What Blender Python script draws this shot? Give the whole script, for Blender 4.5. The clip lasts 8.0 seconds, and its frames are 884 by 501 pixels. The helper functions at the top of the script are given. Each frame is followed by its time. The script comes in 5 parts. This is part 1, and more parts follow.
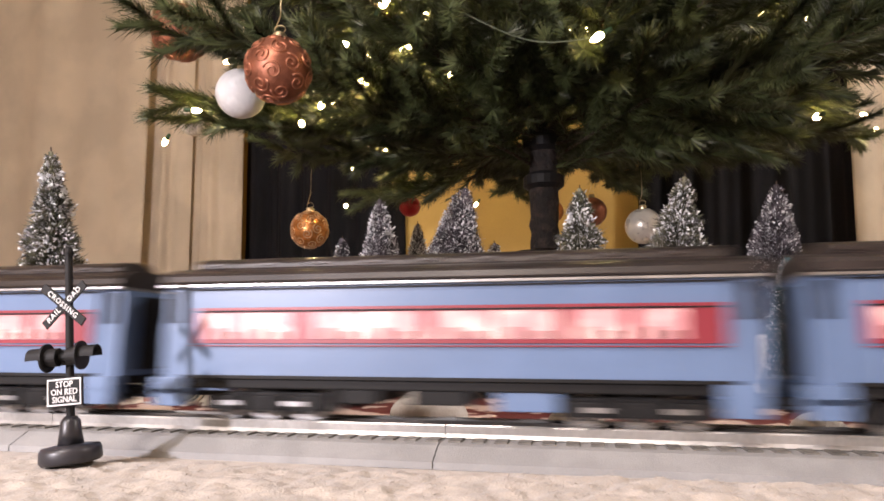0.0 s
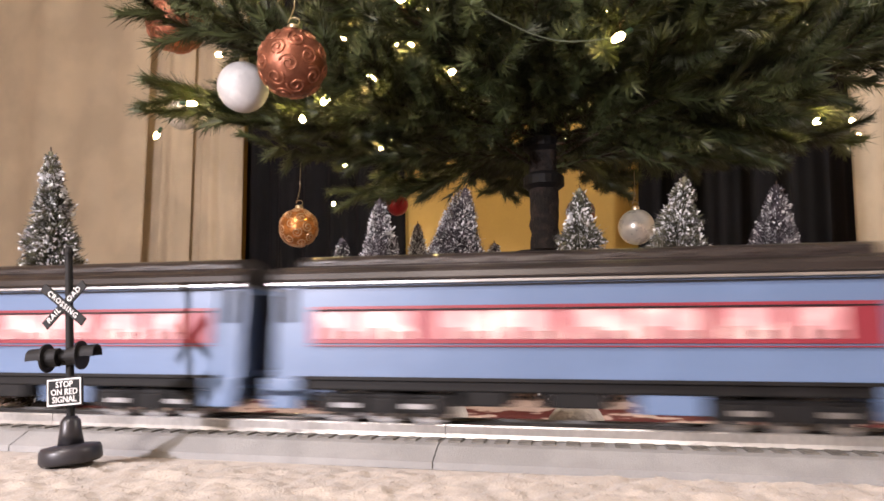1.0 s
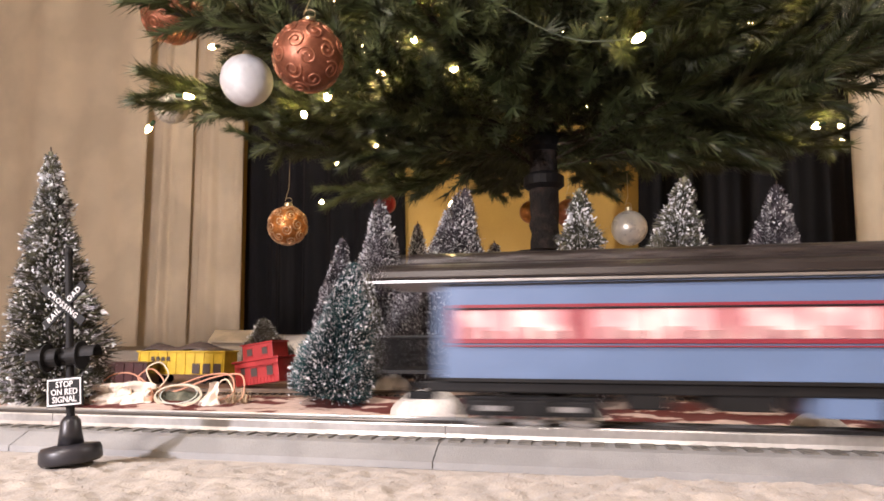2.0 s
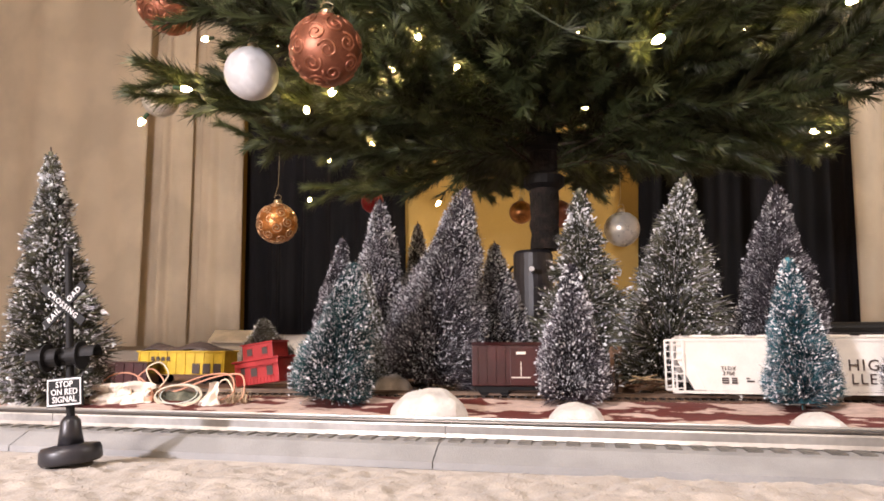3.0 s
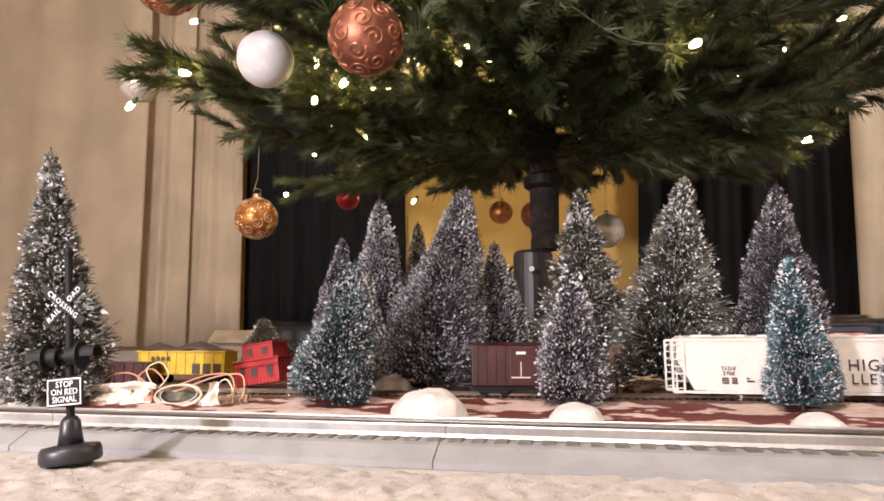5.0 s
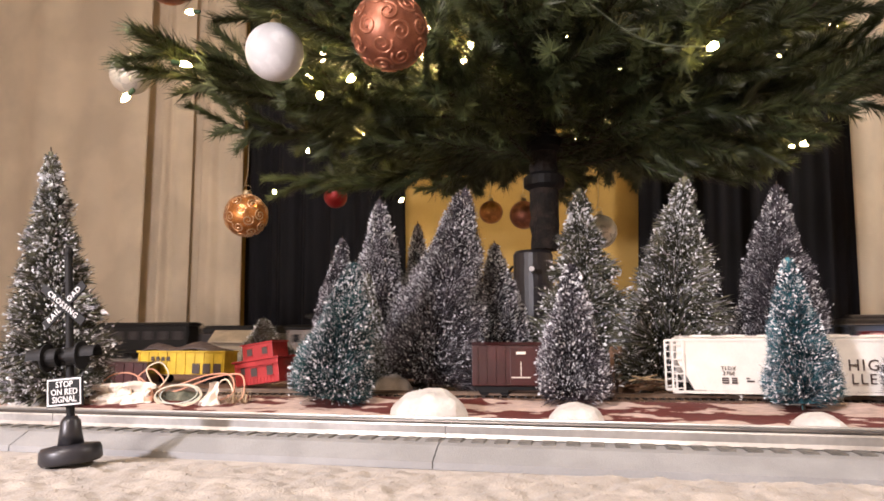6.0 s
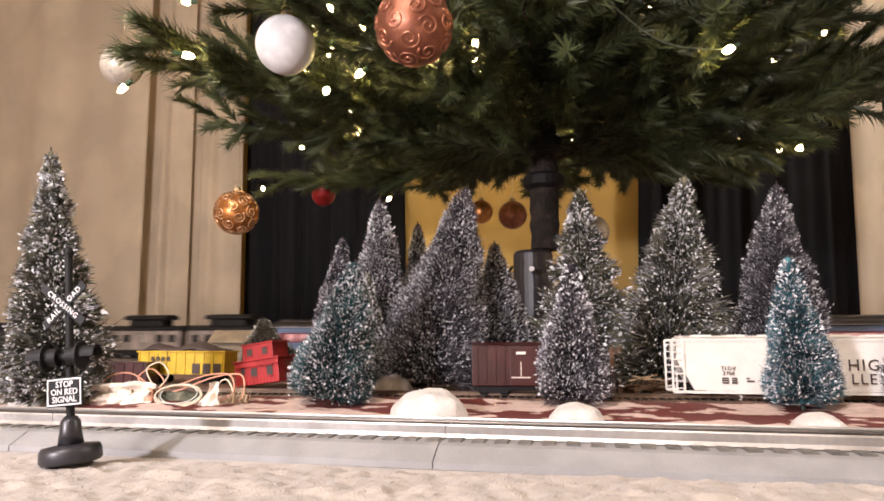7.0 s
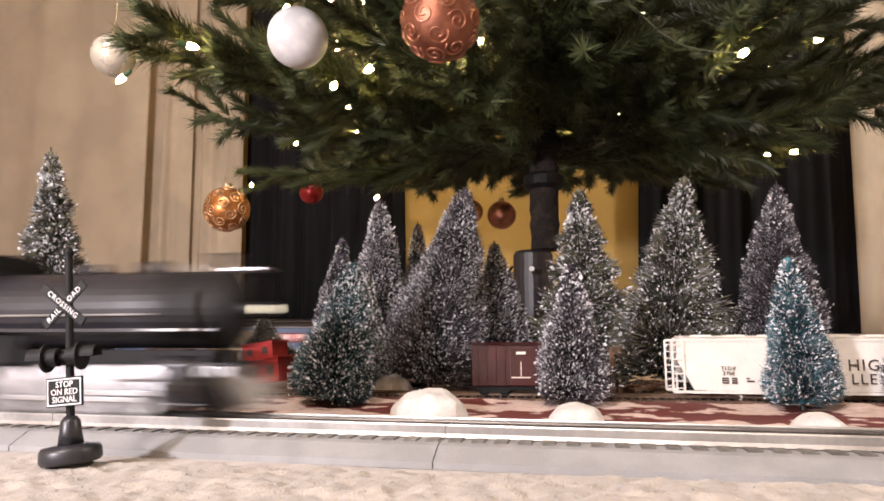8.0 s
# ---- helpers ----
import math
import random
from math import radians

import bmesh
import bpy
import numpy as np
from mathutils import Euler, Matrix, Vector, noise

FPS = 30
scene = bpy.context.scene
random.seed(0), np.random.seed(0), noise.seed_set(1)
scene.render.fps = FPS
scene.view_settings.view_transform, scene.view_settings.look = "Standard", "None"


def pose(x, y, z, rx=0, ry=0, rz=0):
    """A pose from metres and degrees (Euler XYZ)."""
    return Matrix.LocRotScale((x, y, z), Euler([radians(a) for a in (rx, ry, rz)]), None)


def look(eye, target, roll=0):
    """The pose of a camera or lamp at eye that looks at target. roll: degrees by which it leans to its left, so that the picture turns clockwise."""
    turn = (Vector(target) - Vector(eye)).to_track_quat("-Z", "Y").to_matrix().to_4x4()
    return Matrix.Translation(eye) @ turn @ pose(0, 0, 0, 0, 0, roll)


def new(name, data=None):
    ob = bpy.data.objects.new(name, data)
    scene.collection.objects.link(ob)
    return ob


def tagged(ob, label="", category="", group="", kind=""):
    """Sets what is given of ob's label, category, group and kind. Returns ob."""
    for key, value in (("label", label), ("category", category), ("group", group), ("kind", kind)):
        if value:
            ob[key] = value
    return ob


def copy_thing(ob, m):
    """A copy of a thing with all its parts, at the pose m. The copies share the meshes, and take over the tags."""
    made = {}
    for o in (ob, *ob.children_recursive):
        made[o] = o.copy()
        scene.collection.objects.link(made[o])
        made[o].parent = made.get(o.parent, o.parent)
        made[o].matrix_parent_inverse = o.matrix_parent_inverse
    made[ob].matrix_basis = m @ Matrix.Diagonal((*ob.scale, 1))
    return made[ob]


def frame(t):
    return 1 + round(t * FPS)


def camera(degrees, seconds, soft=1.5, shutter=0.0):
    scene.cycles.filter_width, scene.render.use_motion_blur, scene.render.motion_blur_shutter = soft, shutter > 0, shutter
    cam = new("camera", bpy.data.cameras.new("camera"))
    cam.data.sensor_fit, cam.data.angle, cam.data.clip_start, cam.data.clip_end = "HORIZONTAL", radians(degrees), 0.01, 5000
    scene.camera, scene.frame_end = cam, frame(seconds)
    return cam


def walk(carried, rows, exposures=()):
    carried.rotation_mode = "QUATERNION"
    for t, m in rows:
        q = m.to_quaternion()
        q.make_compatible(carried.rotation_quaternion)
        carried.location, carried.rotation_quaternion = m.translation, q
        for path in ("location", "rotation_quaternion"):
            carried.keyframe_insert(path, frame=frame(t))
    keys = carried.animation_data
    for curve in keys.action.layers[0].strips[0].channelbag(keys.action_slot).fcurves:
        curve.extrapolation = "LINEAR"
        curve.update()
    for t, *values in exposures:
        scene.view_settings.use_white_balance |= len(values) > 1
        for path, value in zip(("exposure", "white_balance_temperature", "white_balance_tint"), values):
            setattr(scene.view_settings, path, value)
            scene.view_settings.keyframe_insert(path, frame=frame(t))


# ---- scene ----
cam = camera(68.57, 8.0, soft=1.7, shutter=1.0)
EYE = pose(0.0, -0.37, 0.064, 98.0, 0.0, 8.7)
walk(cam, [(0.0, EYE), (8.0, EYE)], exposures=[(0.0, 0.0), (8.0, 0.0)])

# ---- world and lights ----
world = bpy.data.worlds.new("world")
scene.world = world
world.use_nodes = True
world.node_tree.nodes["Background"].inputs[0].default_value = (0.02, 0.022, 0.03, 1)
world.node_tree.nodes["Background"].inputs[1].default_value = 0.3


def area_lamp(name, m, size, watts, colour):
    data = bpy.data.lights.new(name, "AREA")
    data.shape, data.size, data.energy, data.color = "DISK", size, watts, colour
    ob = new(name, data)
    ob.matrix_world = m
    return ob


TABLE_LAMP = (-0.74, -0.98, 0.34)
# added fill source out of view, brightens the right curtain and tree side
FILL_LAMP = (1.75, 0.30, 1.45)
# assumed overhead fill, unseen, set far back to reach under the tree
CEILING_LAMP = (-0.70, -1.95, 2.33)
area_lamp("table_lamp_light", look(TABLE_LAMP, (-0.25, 0.2, 0.1)), 0.08, 22.0, (0.98, 0.90, 0.97))
area_lamp("ceiling_fill_light", look(CEILING_LAMP, (-0.70, -1.94, 0.0)), 0.45, 114.0, (1.0, 0.88, 0.83))

area_lamp("added_fill_light", look(FILL_LAMP, (0.75, 1.45, 0.35)), 0.30, 30.0, (1.0, 0.90, 0.85))


# ---- materials ----
def mat(name, colour, rough=0.5, metal=0.0, var=0.15, scale=30.0, fine=400.0, bump=0.0, second=None, mix=(0.45, 0.62),
        emit=0.0, coat=0.0, stretch=(1, 1, 1), spots=None, each=0.0, bump_dist=0.001, sheen=0.0, spec=0.5):
    """Base colour with coarse and fine variation, optional second colour in patches and relief."""
    m = bpy.data.materials.new(name)
    m.use_nodes = True
    nt = m.node_tree
    b = nt.nodes["Principled BSDF"]
    L = nt.links.new
    tc = nt.nodes.new("ShaderNodeTexCoord")
    mp = nt.nodes.new("ShaderNodeMapping")
    mp.inputs["Scale"].default_value = stretch
    L(tc.outputs["Object"], mp.inputs[0])
    n1 = nt.nodes.new("ShaderNodeTexNoise")
    n1.inputs["Scale"].default_value, n1.inputs["Detail"].default_value = scale, 4
    n2 = nt.nodes.new("ShaderNodeTexNoise")
    n2.inputs["Scale"].default_value, n2.inputs["Detail"].default_value = fine, 3
    L(mp.outputs[0], n1.inputs[0])
    L(mp.outputs[0], n2.inputs[0])
    ramp = nt.nodes.new("ShaderNodeValToRGB")
    ramp.color_ramp.elements[0].position, ramp.color_ramp.elements[1].position = mix
    lo = [c * (1 - var) for c in colour]
    hi = second if second else [min(1, c * (1 + var)) for c in colour]
    ramp.color_ramp.elements[0].color, ramp.color_ramp.elements[1].color = (*lo, 1), (*hi, 1)
    L(n1.outputs[0], ramp.inputs[0])
    mul = nt.nodes.new("ShaderNodeMix")
    mul.data_type, mul.blend_type = "RGBA", "MULTIPLY"
    mul.inputs[0].default_value = 0.6
    L(ramp.outputs[0], mul.inputs[6])
    r2 = nt.nodes.new("ShaderNodeValToRGB")
    r2.color_ramp.elements[0].position, r2.color_ramp.elements[1].position = 0.3, 0.7
    g = 1 - min(0.9, 1.6 * var)
    r2.color_ramp.elements[0].color, r2.color_ramp.elements[1].color = (g, g, g, 1), (1, 1, 1, 1)
    L(n2.outputs[0], r2.inputs[0])
    L(r2.outputs[0], mul.inputs[7])
    out = mul.outputs[2]
    if each:
        info = nt.nodes.new("ShaderNodeObjectInfo")
        hv = nt.nodes.new("ShaderNodeHueSaturation")
        mr = nt.nodes.new("ShaderNodeMapRange")
        mr.inputs["To Min"].default_value, mr.inputs["To Max"].default_value = 1 - each, 1 + each
        L(info.outputs["Random"], mr.inputs[0])
        L(mr.outputs[0], hv.inputs["Value"])
        L(out, hv.inputs["Color"])
        out = hv.outputs[0]
    if spots:
        geo = nt.nodes.new("ShaderNodeNewGeometry")
        hv = nt.nodes.new("ShaderNodeHueSaturation")
        mr = nt.nodes.new("ShaderNodeMapRange")
        mr.inputs["To Min"].default_value, mr.inputs["To Max"].default_value = 1 - spots, 1 + spots
        L(geo.outputs["Random Per Island"], mr.inputs[0])
        L(mr.outputs[0], hv.inputs["Value"])
        L(out, hv.inputs["Color"])
        out = hv.outputs[0]
    L(out, b.inputs["Base Color"])
    rr = nt.nodes.new("ShaderNodeMapRange")
    rr.inputs["To Min"].default_value, rr.inputs["To Max"].default_value = max(0.02, rough - 0.08), min(1, rough + 0.1)
    L(n1.outputs[0], rr.inputs[0])
    L(rr.outputs[0], b.inputs["Roughness"])
    b.inputs["Metallic"].default_value = metal
    b.inputs["Specular IOR Level"].default_value = spec
    b.inputs["Coat Weight"].default_value = coat
    b.inputs["Sheen Weight"].default_value = sheen
    if bump:
        bp = nt.nodes.new("ShaderNodeBump")
        bp.inputs["Strength"].default_value, bp.inputs["Distance"].default_value = bump, bump_dist
        L(n2.outputs[0], bp.inputs["Height"])
        L(bp.outputs[0], b.inputs["Normal"])
    if emit:
        L(out, b.inputs["Emission Color"])
        b.inputs["Emission Strength"].default_value = emit
    return m


M_CARPET = mat("cream carpet pile", (0.385, 0.34, 0.295), 0.95, var=0.12, scale=60, fine=900, bump=0.4, bump_dist=0.002, sheen=0.2, spots=0.04)
M_WALL = mat("mustard wall paint", (0.55, 0.36, 0.10), 0.75, var=0.06, scale=3, fine=250, bump=0.15)
M_WALL2 = mat("beige wall paint", (0.62, 0.50, 0.36), 0.8, var=0.05, scale=3, fine=250, bump=0.15)
M_CEIL = mat("white ceiling paint", (0.78, 0.75, 0.7), 0.9, var=0.04, scale=4, fine=200, bump=0.2)
M_TRIM = mat("off white trim paint", (0.66, 0.6, 0.52), 0.5, var=0.06, scale=8, fine=120)
M_DRAPE = mat("cream curtain cloth", (0.76, 0.65, 0.50), 0.9, var=0.07, scale=5, fine=900, bump=0.25, sheen=0.2)
M_DARK = mat("navy black drape", (0.0075, 0.007, 0.0105), 0.9, var=0.3, scale=6, fine=700, bump=0.3)
M_SKIRT = mat("red and cream tree skirt cloth", (0.17, 0.028, 0.022), 0.85, var=0.3, scale=55, fine=260, bump=0.5, second=(0.60, 0.45, 0.39), mix=(0.485, 0.515), stretch=(0.45, 1.0, 1))
M_ROADBED = mat("light grey plastic roadbed", (0.27, 0.268, 0.268), 0.6, var=0.08, scale=40, fine=1100, bump=0.6, bump_dist=0.0006)
M_TIE = mat("grey brown plastic tie", (0.12, 0.112, 0.10), 0.6, var=0.2, scale=90, fine=900, bump=0.4, each=0.2)
M_RAIL = mat("bright steel rail", (0.66, 0.645, 0.63), 0.40, metal=0.9, var=0.12, scale=25, fine=300)
M_RAILDARK = mat("blackened centre rail", (0.16, 0.145, 0.135), 0.4, metal=0.8, var=0.2, scale=25)
M_BLUE = mat("light blue coach enamel", (0.105, 0.162, 0.285), 0.38, var=0.06, scale=20, fine=500, coat=0.3)
M_RED = mat("crimson coach band", (0.22, 0.021, 0.036), 0.4, var=0.08, scale=20, fine=500, coat=0.2)
M_BLACK = mat("black enamel", (0.022, 0.021, 0.026), 0.38, var=0.25, scale=30, fine=400, coat=0.1)
# black roof; its brown reflections are mixed into the base colour
M_COACHROOF = mat("black coach roof with brown reflection tint", (0.022, 0.017, 0.017), 0.33, var=0.25, scale=30, fine=400, coat=0.1)
M_MATT = mat("matt black plastic", (0.008, 0.0075, 0.008), 0.6, var=0.25, scale=60, fine=500, spec=0.25)
M_BROWNROOF = mat("dark brown roof", (0.03, 0.02, 0.018), 0.4, var=0.2, scale=30)
M_GREYMETAL = mat("worn grey metal", (0.45, 0.45, 0.46), 0.35, metal=0.9, var=0.15, scale=60)
M_TAN = mat("tan plastic car body", (0.24, 0.20, 0.175), 0.5, var=0.2, scale=40, fine=300)
M_WHITE = mat("white plastic", (0.78, 0.75, 0.70), 0.45, var=0.05, scale=40, fine=500)
M_SNOW = mat("flocked snow", (0.78, 0.80, 0.84), 0.9, var=0.06, scale=60, fine=600, bump=0.6, spots=0.12)
M_MOUND = mat("soft white snow felt", (0.60, 0.57, 0.54), 0.95, var=0.10, scale=40, fine=260, bump=0.6, bump_dist=0.002)
M_LIT = mat("lit pink window", (0.70, 0.34, 0.35), 0.3, var=0.2, scale=45, fine=160, second=(0.80, 0.58, 0.54), emit=0.55)
M_SEAT = mat("dusky rose seat plastic", (0.20, 0.085, 0.085), 0.6, var=0.2, scale=60)
M_HEAD = mat("headlight lens", (1.0, 0.88, 0.65), 0.2, var=0.02, emit=4.0)
M_TRUNK = mat("dark brown trunk bark", (0.022, 0.015, 0.012), 0.9, var=0.5, scale=60, fine=160, bump=1.0, bump_dist=0.004)
M_NEEDLE = mat("green artificial needles", (0.055, 0.073, 0.024), 0.5, var=0.35, scale=9, fine=80, second=(0.100, 0.120, 0.046), spots=0.45)
M_TWIG = mat("brown twig wire", (0.05, 0.032, 0.018), 0.8, var=0.3, scale=60)


def brush(name, a, b):
    return mat(name, a, 0.8, var=0.35, scale=70, fine=400, second=b, spots=0.35)


M_PURPLE = brush("dusky purple grey bristles", (0.046, 0.039, 0.052), (0.115, 0.098, 0.122))
M_DKGREEN = brush("dark green bristles", (0.105, 0.110, 0.070), (0.20, 0.195, 0.135))
M_TEAL = brush("teal green bristles", (0.020, 0.11, 0.15), (0.06, 0.23, 0.29))
M_FROST = mat("frosted bristle tips", (0.26, 0.25, 0.28), 0.8, var=0.3, scale=70, second=(0.50, 0.49, 0.52), spots=0.4)
M_DKTEAL = brush("dark teal bristles", (0.016, 0.075, 0.085), (0.035, 0.135, 0.145))


# ---- mesh helpers ----
def thing(name, label, category, m=None, group="", kind=""):
    ob = new(name)
    ob.empty_display_size = 0.02
    if m is not None:
        ob.matrix_world = m
    return tagged(ob, label, category, group, kind)


def part(name, bm, material, parent, label="", smooth=None):
    me = bpy.data.meshes.new(name)
    bm.to_mesh(me)
    bm.free()
    return mesh_part(name, me, material, parent, label, smooth)


def mesh_part(name, me, material, parent, label="", smooth=None):
    for one in material if isinstance(material, (list, tuple)) else [material]:
        me.materials.append(one)
    if smooth:
        me.polygons.foreach_set("use_smooth", [True] * len(me.polygons))
    ob = new(name, me)
    if parent is not None:
        ob.parent = parent
    if label:
        ob["label"] = label
    return ob


def box(bm, x0, x1, y0, y1, z0, z1, bevel=0.0):
    r = bmesh.ops.create_cube(bm, size=1.0, matrix=Matrix.Translation(((x0 + x1) / 2, (y0 + y1) / 2, (z0 + z1) / 2)) @ Matrix.Diagonal((x1 - x0, y1 - y0, z1 - z0, 1)))
    if bevel:
        edges = list({e for v in r["verts"] for e in v.link_edges})
        bmesh.ops.bevel(bm, geom=edges, offset=bevel, segments=2, affect="EDGES", profile=0.6)
    return bm


def boxed(*a, **k):
    return box(bmesh.new(), *a, **k)


def cyl(bm, p, q, r0, r1=None, seg=20, caps=True):
    p, q = Vector(p), Vector(q)
    d = q - p
    m = Matrix.Translation((p + q) / 2) @ d.to_track_quat("Z", "Y").to_matrix().to_4x4()
    bmesh.ops.create_cone(bm, cap_ends=caps, segments=seg, radius1=r0, radius2=r0 if r1 is None else r1, depth=d.length, matrix=m)
    return bm


def lathe(bm, profile, seg=24, at=(0, 0, 0)):
    rings = []
    for r, z in profile:
        rings.append([bm.verts.new((at[0] + r * math.cos(2 * math.pi * i / seg), at[1] + r * math.sin(2 * math.pi * i / seg), at[2] + z)) for i in range(seg)])
    for a, b in zip(rings, rings[1:]):
        for i in range(seg):
            bm.faces.new((a[i], a[(i + 1) % seg], b[(i + 1) % seg], b[i]))
    bm.faces.new(rings[0][::-1])
    bm.faces.new(rings[-1])
    return bm


def tube(bm, pts, r, seg=8):
    pts = [Vector(p) for p in pts]
    rings = []
    for i, p in enumerate(pts):
        d = (pts[min(i + 1, len(pts) - 1)] - pts[max(i - 1, 0)]).normalized()
        q = d.to_track_quat("Z", "Y")
        rings.append([bm.verts.new(p + q @ Vector((r * math.cos(2 * math.pi * k / seg), r * math.sin(2 * math.pi * k / seg), 0))) for k in range(seg)])
    for a, b in zip(rings, rings[1:]):
        for k in range(seg):
            bm.faces.new((a[k], a[(k + 1) % seg], b[(k + 1) % seg], b[k]))
    bm.faces.new(rings[0][::-1])
    bm.faces.new(rings[-1])
    return bm


def extrude_x(bm, outline, x0, x1):
    """A prism along x from an outline of (y, z)."""
    a = [bm.verts.new((x0, y, z)) for y, z in outline]
    b = [bm.verts.new((x1, y, z)) for y, z in outline]
    n = len(a)
    for i in range(n):
        bm.faces.new((a[i], a[(i + 1) % n], b[(i + 1) % n], b[i]))
    bm.faces.new(a[::-1])
    bm.faces.new(b)
    bmesh.ops.recalc_face_normals(bm, faces=bm.faces)
    return bm


def lettering(name, words, size, material, m, parent, label="", spacing=1.0):
    cu = bpy.data.curves.new(name, "FONT")
    cu.body, cu.size, cu.align_x, cu.align_y, cu.extrude = words, size, "CENTER", "CENTER", 0.0002
    cu.resolution_u, cu.space_character = 2, spacing
    tmp = new(name, cu)
    me = bpy.data.meshes.new_from_object(tmp.evaluated_get(bpy.context.evaluated_depsgraph_get()))
    bpy.data.objects.remove(tmp)
    ob = mesh_part(name, me, material, parent, label)
    ob.matrix_local = m
    return ob


# ---- room ----
WALL_Y = 1.55


def wall(name, x0, x1, y0, y1, z0, z1, material, label):
    ob = part(name, boxed(x0, x1, y0, y1, z0, z1), material, None)
    return tagged(ob, label, "wall", kind="structure")


wall("wall_north", -2.3, 2.3, WALL_Y, WALL_Y + 0.12, 0, 2.45, M_WALL, "mustard yellow painted wall behind the tree")
wall("wall_south", -2.3, 2.3, -2.92, -2.8, 0, 2.45, M_WALL2, "plain beige painted wall")
wall("wall_west", -2.42, -2.3, -2.92, WALL_Y + 0.12, 0, 2.45, M_WALL2, "plain beige painted side wall")
wall("wall_east", 2.3, 2.42, -2.92, WALL_Y + 0.12, 0, 2.45, M_WALL2, "plain beige painted side wall")
tagged(part("ceiling", boxed(-2.42, 2.42, -2.92, WALL_Y + 0.12, 2.45, 2.55), M_CEIL, None), "plain white painted ceiling", "ceiling", kind="structure")
tagged(part("baseboard", boxed(-2.3, 2.3, WALL_Y - 0.016, WALL_Y - 0.001, 0.0, 0.09, bevel=0.003), M_TRIM, None), "off-white painted baseboard along the wall", "baseboard", kind="structure")


def carpet():
    """Carpet ground: a coarse sheet that turns into fine lumpy pile in front of the track."""
    bm = bmesh.new()
    bmesh.ops.create_grid(bm, x_segments=60, y_segments=60, size=1, matrix=Matrix.Translation((0, -0.62, 0)) @ Matrix.Diagonal((2.3, 2.18, 1, 1)))
    for v in bm.verts:
        v.co.z = 0.0006 * noise.noise(v.co * 8)
    floor = tagged(part("floor", bm, M_CARPET, None), "cream short-pile carpet floor", "carpet", kind="structure")
    # soft lumps of pile, then fine fibres
    nx, ny, x0, y0, step = 470, 135, -0.50, -0.315, 0.002
    verts = []
    for j in range(ny + 1):
        for i in range(nx + 1):
            x, y = x0 + i * step, y0 + j * step
            p = Vector((x, y, 0))
            edge = min(1.0, max(0.0, (-0.046 - y) / 0.010))
            h = 0.0030 + 0.0022 * noise.noise(p * 95) + 0.0011 * noise.noise(p * 230) + 0.0010 * noise.noise(p * 30)
            verts.append((x + 0.0008 * noise.noise(p * 310), y + 0.0008 * noise.noise(p * 290), -0.0015 + edge * (h + 0.0015)))
    faces = [(j * (nx + 1) + i, j * (nx + 1) + i + 1, (j + 1) * (nx + 1) + i + 1, (j + 1) * (nx + 1) + i) for j in range(ny) for i in range(nx)]
    me = bpy.data.meshes.new("carpet_pile")
    me.from_pydata(verts, [], faces)
    tagged(mesh_part("carpet_pile", me, M_CARPET, None, smooth=True), "soft cream carpet pile beside the track", "carpet", kind="stuff")
    rng = np.random.default_rng(5)
    n = 18000
    k = rng.integers(0, len(verts), n)
    base = np.array(verts)[k] + rng.uniform(-0.001, 0.001, (n, 3)) * (1, 1, 0.2)
    tip = base + np.stack([rng.normal(0, 0.0017, n), rng.normal(0, 0.0017, n), rng.uniform(0.0002, 0.0010, n)], 1)
    a = rng.uniform(0, 6.28, n)
    w = np.stack([np.cos(a), np.sin(a), 0 * a], 1) * rng.uniform(0.0002, 0.0005, n)[:, None]
    keep = base[:, 1] < -0.0475
    v = np.stack([base - w, base + w, tip], 1)[keep].reshape(-1, 3)
    me = bpy.data.meshes.new("carpet_fibres")
    me.from_pydata(v.tolist(), [], np.arange(len(v)).reshape(-1, 3).tolist())
    tagged(mesh_part("carpet_fibres", me, M_CARPET, None), "fine loose fibres of the cream carpet", "carpet", kind="stuff")


carpet()


def curtain(name, x0, x1, y, z0, z1, material, label, waves, depth, seed):
    """A hanging cloth with uneven vertical folds, 3 mm thick."""
    rng = random.Random(seed)
    cols, rows = max(40, int((x1 - x0) * 160)), 14
    phase = [rng.uniform(0, 6.28) for _ in range(4)]
    lean = -0.018 if x0 < 0 else 0.035  # the cloth hangs a little out of plumb
    bm = bmesh.new()
    grid = []
    for j in range(rows + 1):
        w = j / rows
        line = []
        for i in range(cols + 1):
            u = i / cols
            f = math.sin(u * waves * 6.283 + phase[0] + 0.8 * math.sin(u * waves * 2.1 + phase[1])) + 0.45 * math.sin(u * waves * 13.7 + phase[2])
            pinch = 1.0 - 0.25 * w
            line.append(bm.verts.new((x0 + (x1 - x0) * u + 0.006 * math.sin(w * 2 + u * 9 + phase[3]) * (1 - w) + lean * (z0 + (z1 - z0) * w - 0.35), y + depth * f * pinch, z0 + (z1 - z0) * w)))
        grid.append(line)
    for a, b in zip(grid, grid[1:]):
        for i in range(cols):
            bm.faces.new((a[i], a[i + 1], b[i + 1], b[i]))
    bmesh.ops.solidify(bm, geom=bm.faces[:], thickness=0.003)
    bmesh.ops.recalc_face_normals(bm, faces=bm.faces)
    top = thing(name, label, "curtain", group="curtains")
    part("cloth", bm, material, top, smooth=True)
    rod = bmesh.new()
    cyl(rod, (x0 - 0.03, y, z1 + 0.012), (x1 + 0.03, y, z1 + 0.012), 0.009)
    part("curtain_rod", rod, M_MATT, top, "dark metal rod")
    return top


